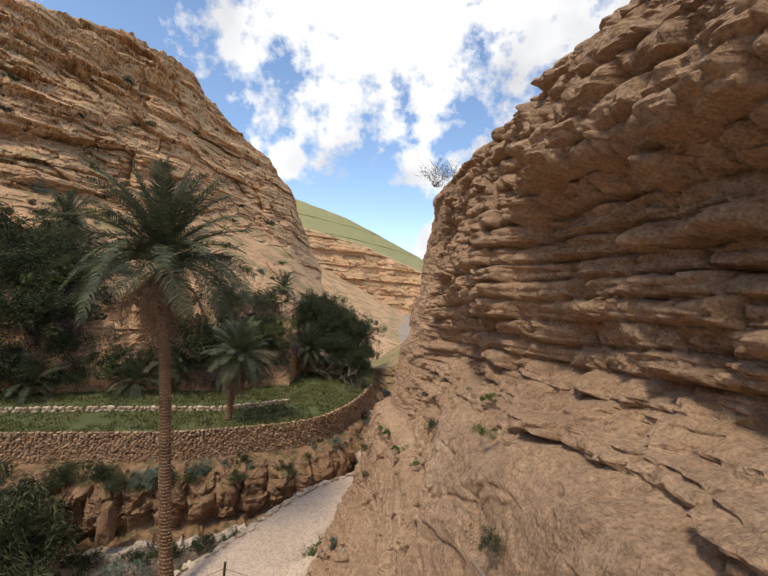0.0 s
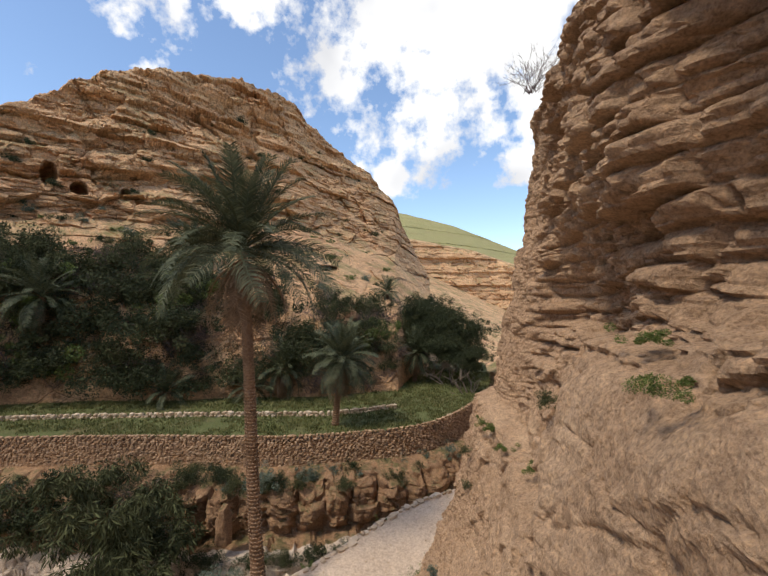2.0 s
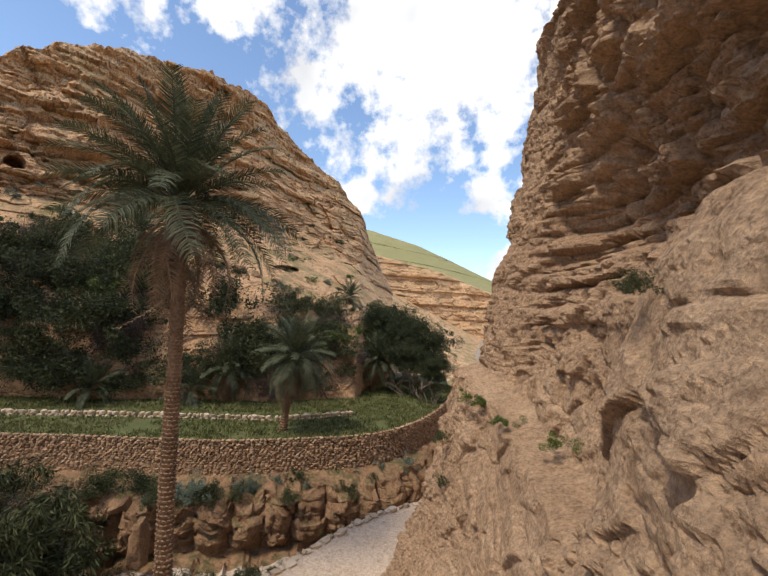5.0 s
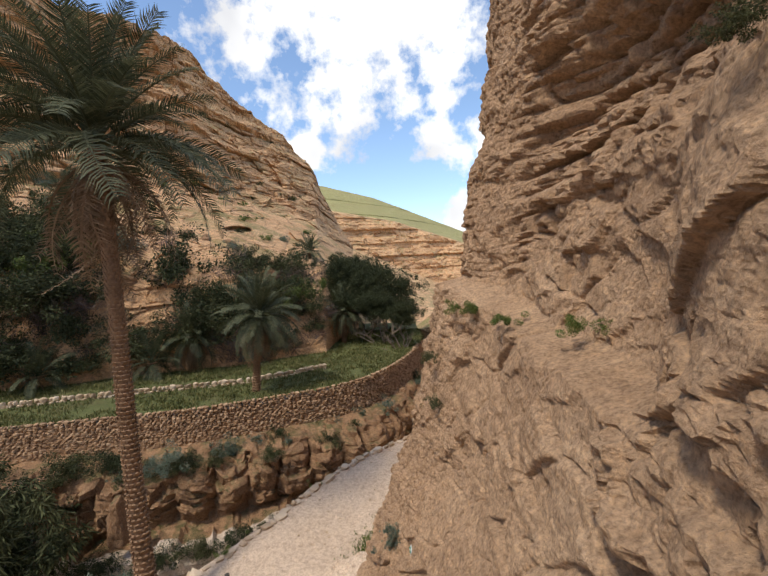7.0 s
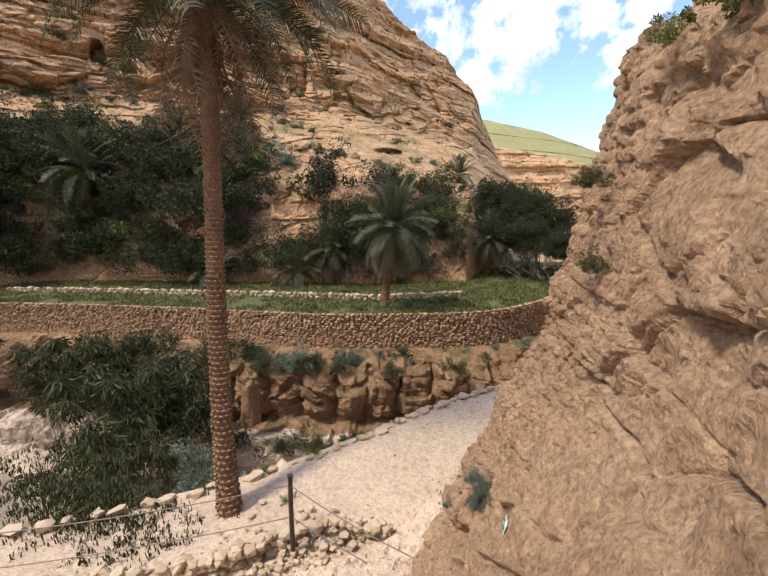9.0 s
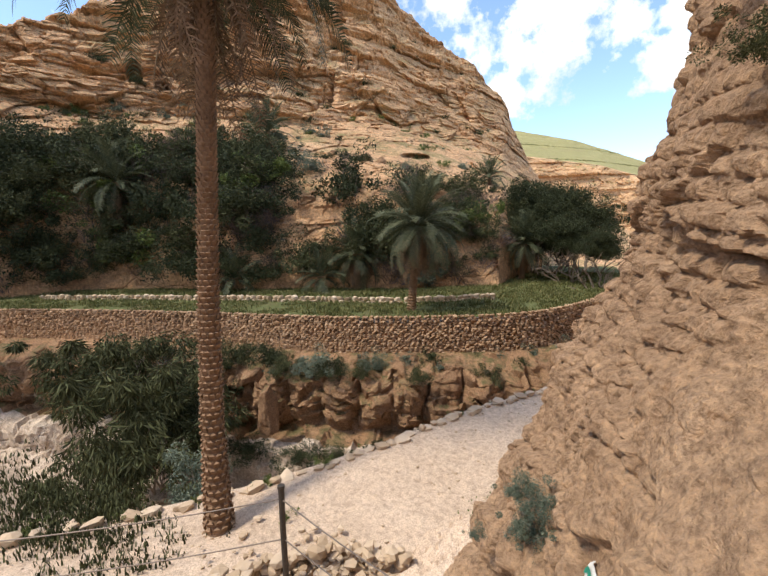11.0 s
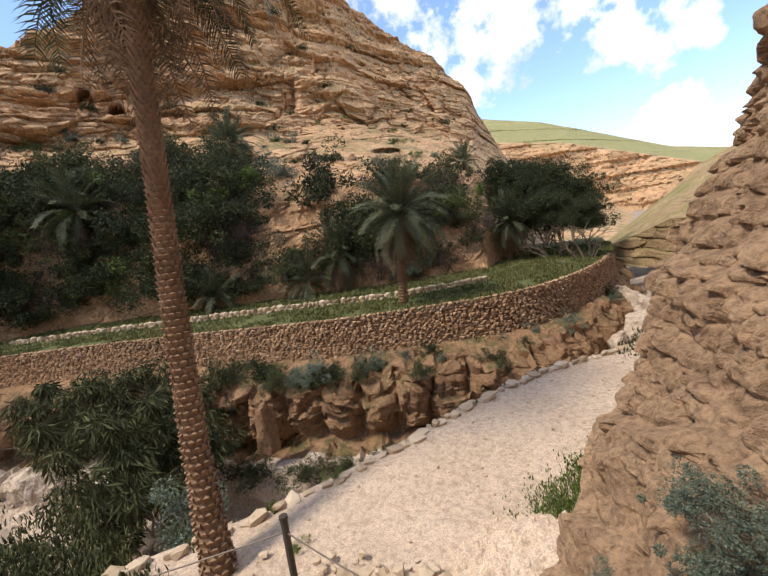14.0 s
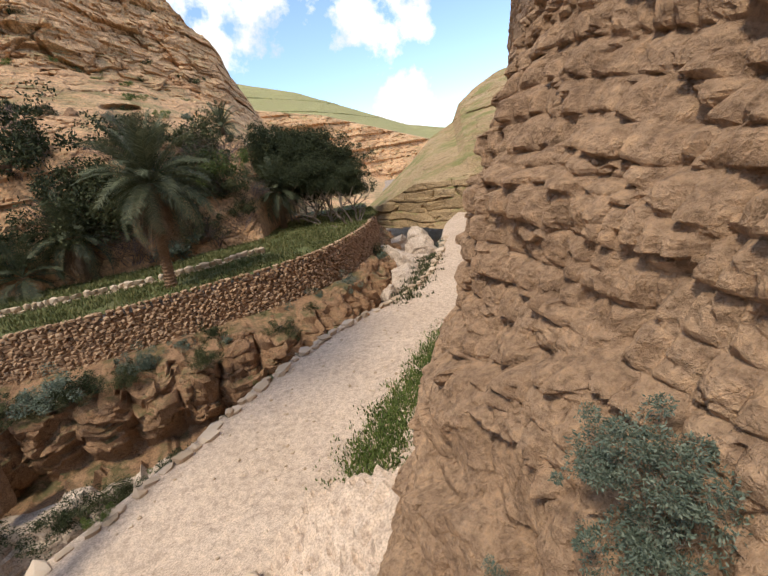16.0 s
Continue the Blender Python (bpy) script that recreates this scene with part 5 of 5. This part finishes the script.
wall = structure("wall_terrace", None, "dry stone retaining wall of rough brown stones", "wall")
course_wall(wall, 6.0, elen[-1] - 14, -0.72, TOP + 0.06, lambda s: 31.0 if s is None else edge_at(s), 0.175, 11, 300, "stones", STONES, STONE_A)

LOW = [(-26, 7.6), (-20, 9.9), (-10.6, 12.9), (-4.2, 14.6), (-0.6, 17.4)]
low_c = curve([(a, b) for a, b in LOW], np.linspace(0, 1, 300))
low_t = np.gradient(low_c, axis=0)
low_t /= np.linalg.norm(low_t, axis=1, keepdims=True)
low_len = np.concatenate([[0], np.cumsum(np.linalg.norm(np.diff(low_c, axis=0), axis=1))])


def low_at(s):
    if s is None:
        return 22.0
    i = int(np.clip(np.searchsorted(low_len, s), 0, 299))
    return Vector((*low_c[i], 0)), Vector((*low_t[i], 0)), Vector((low_t[i][1], -low_t[i][0], 0))


low = structure("wall_channel", None, "low pale stone channel wall across the grass", "wall")
course_wall(low, 0.3, low_len[-1] - 0.2, TOP + 0.02, TOP + 0.34, low_at, 0.3, 12, 200, "stones", PALE_STONES, STONE_P)

kerb = structure("kerb_road", None, "row of pale rough stones along the road's brink", "kerb")
rk = random.Random(21)
s = 8.0
i_k = 0
while s < llen[-1] - 14:
    i = int(np.searchsorted(llen, s))
    w = rk.uniform(0.16, 0.4)
    m = Matrix.Translation((lc[i][0] - ln[i][0] * rk.uniform(0.0, 0.14), lc[i][1] - ln[i][1] * rk.uniform(0, 0.14), rk.uniform(-0.02, 0.06))) @ Euler((rk.uniform(-0.2, 0.2), rk.uniform(-0.2, 0.2), math.atan2(lt[i][1], lt[i][0]) + rk.uniform(-0.4, 0.4))).to_matrix().to_4x4() @ Matrix.Diagonal((w, w * rk.uniform(0.6, 1.0), rk.uniform(0.1, 0.2), 1))
    child("stone", STONE_P[rk.randrange(6)], kerb, m)
    if rk.random() < 0.6:
        child("stone", STONE_P[rk.randrange(6)], kerb, Matrix.Translation((-ln[i][0] * 0.2, -ln[i][1] * 0.2, -0.16)) @ m)
    s += w * 0.9

step_wall = structure("wall_steps", None, "low rough stone edging beside the steps", "wall")
SW = curve([(-0.9, -2.3), (0.74, -1.1), (1.45, -0.1), (2.0, 0.35), (2.75, 0.55)], np.linspace(0, 1, 60))
for k in range(60):
    for j in range(3):
        w = rk.uniform(0.12, 0.26)
        m = Matrix.Translation((SW[k][0] + rk.gauss(0, 0.05), SW[k][1] + rk.gauss(0, 0.05), 0.03 + 0.11 * j)) @ Euler((rk.uniform(-0.3, 0.3), rk.uniform(-0.3, 0.3), rk.random() * 6)).to_matrix().to_4x4() @ Matrix.Diagonal((w, w * 0.8, w * 0.6, 1))
        child("stone", STONE_P[rk.randrange(6)], step_wall, m)
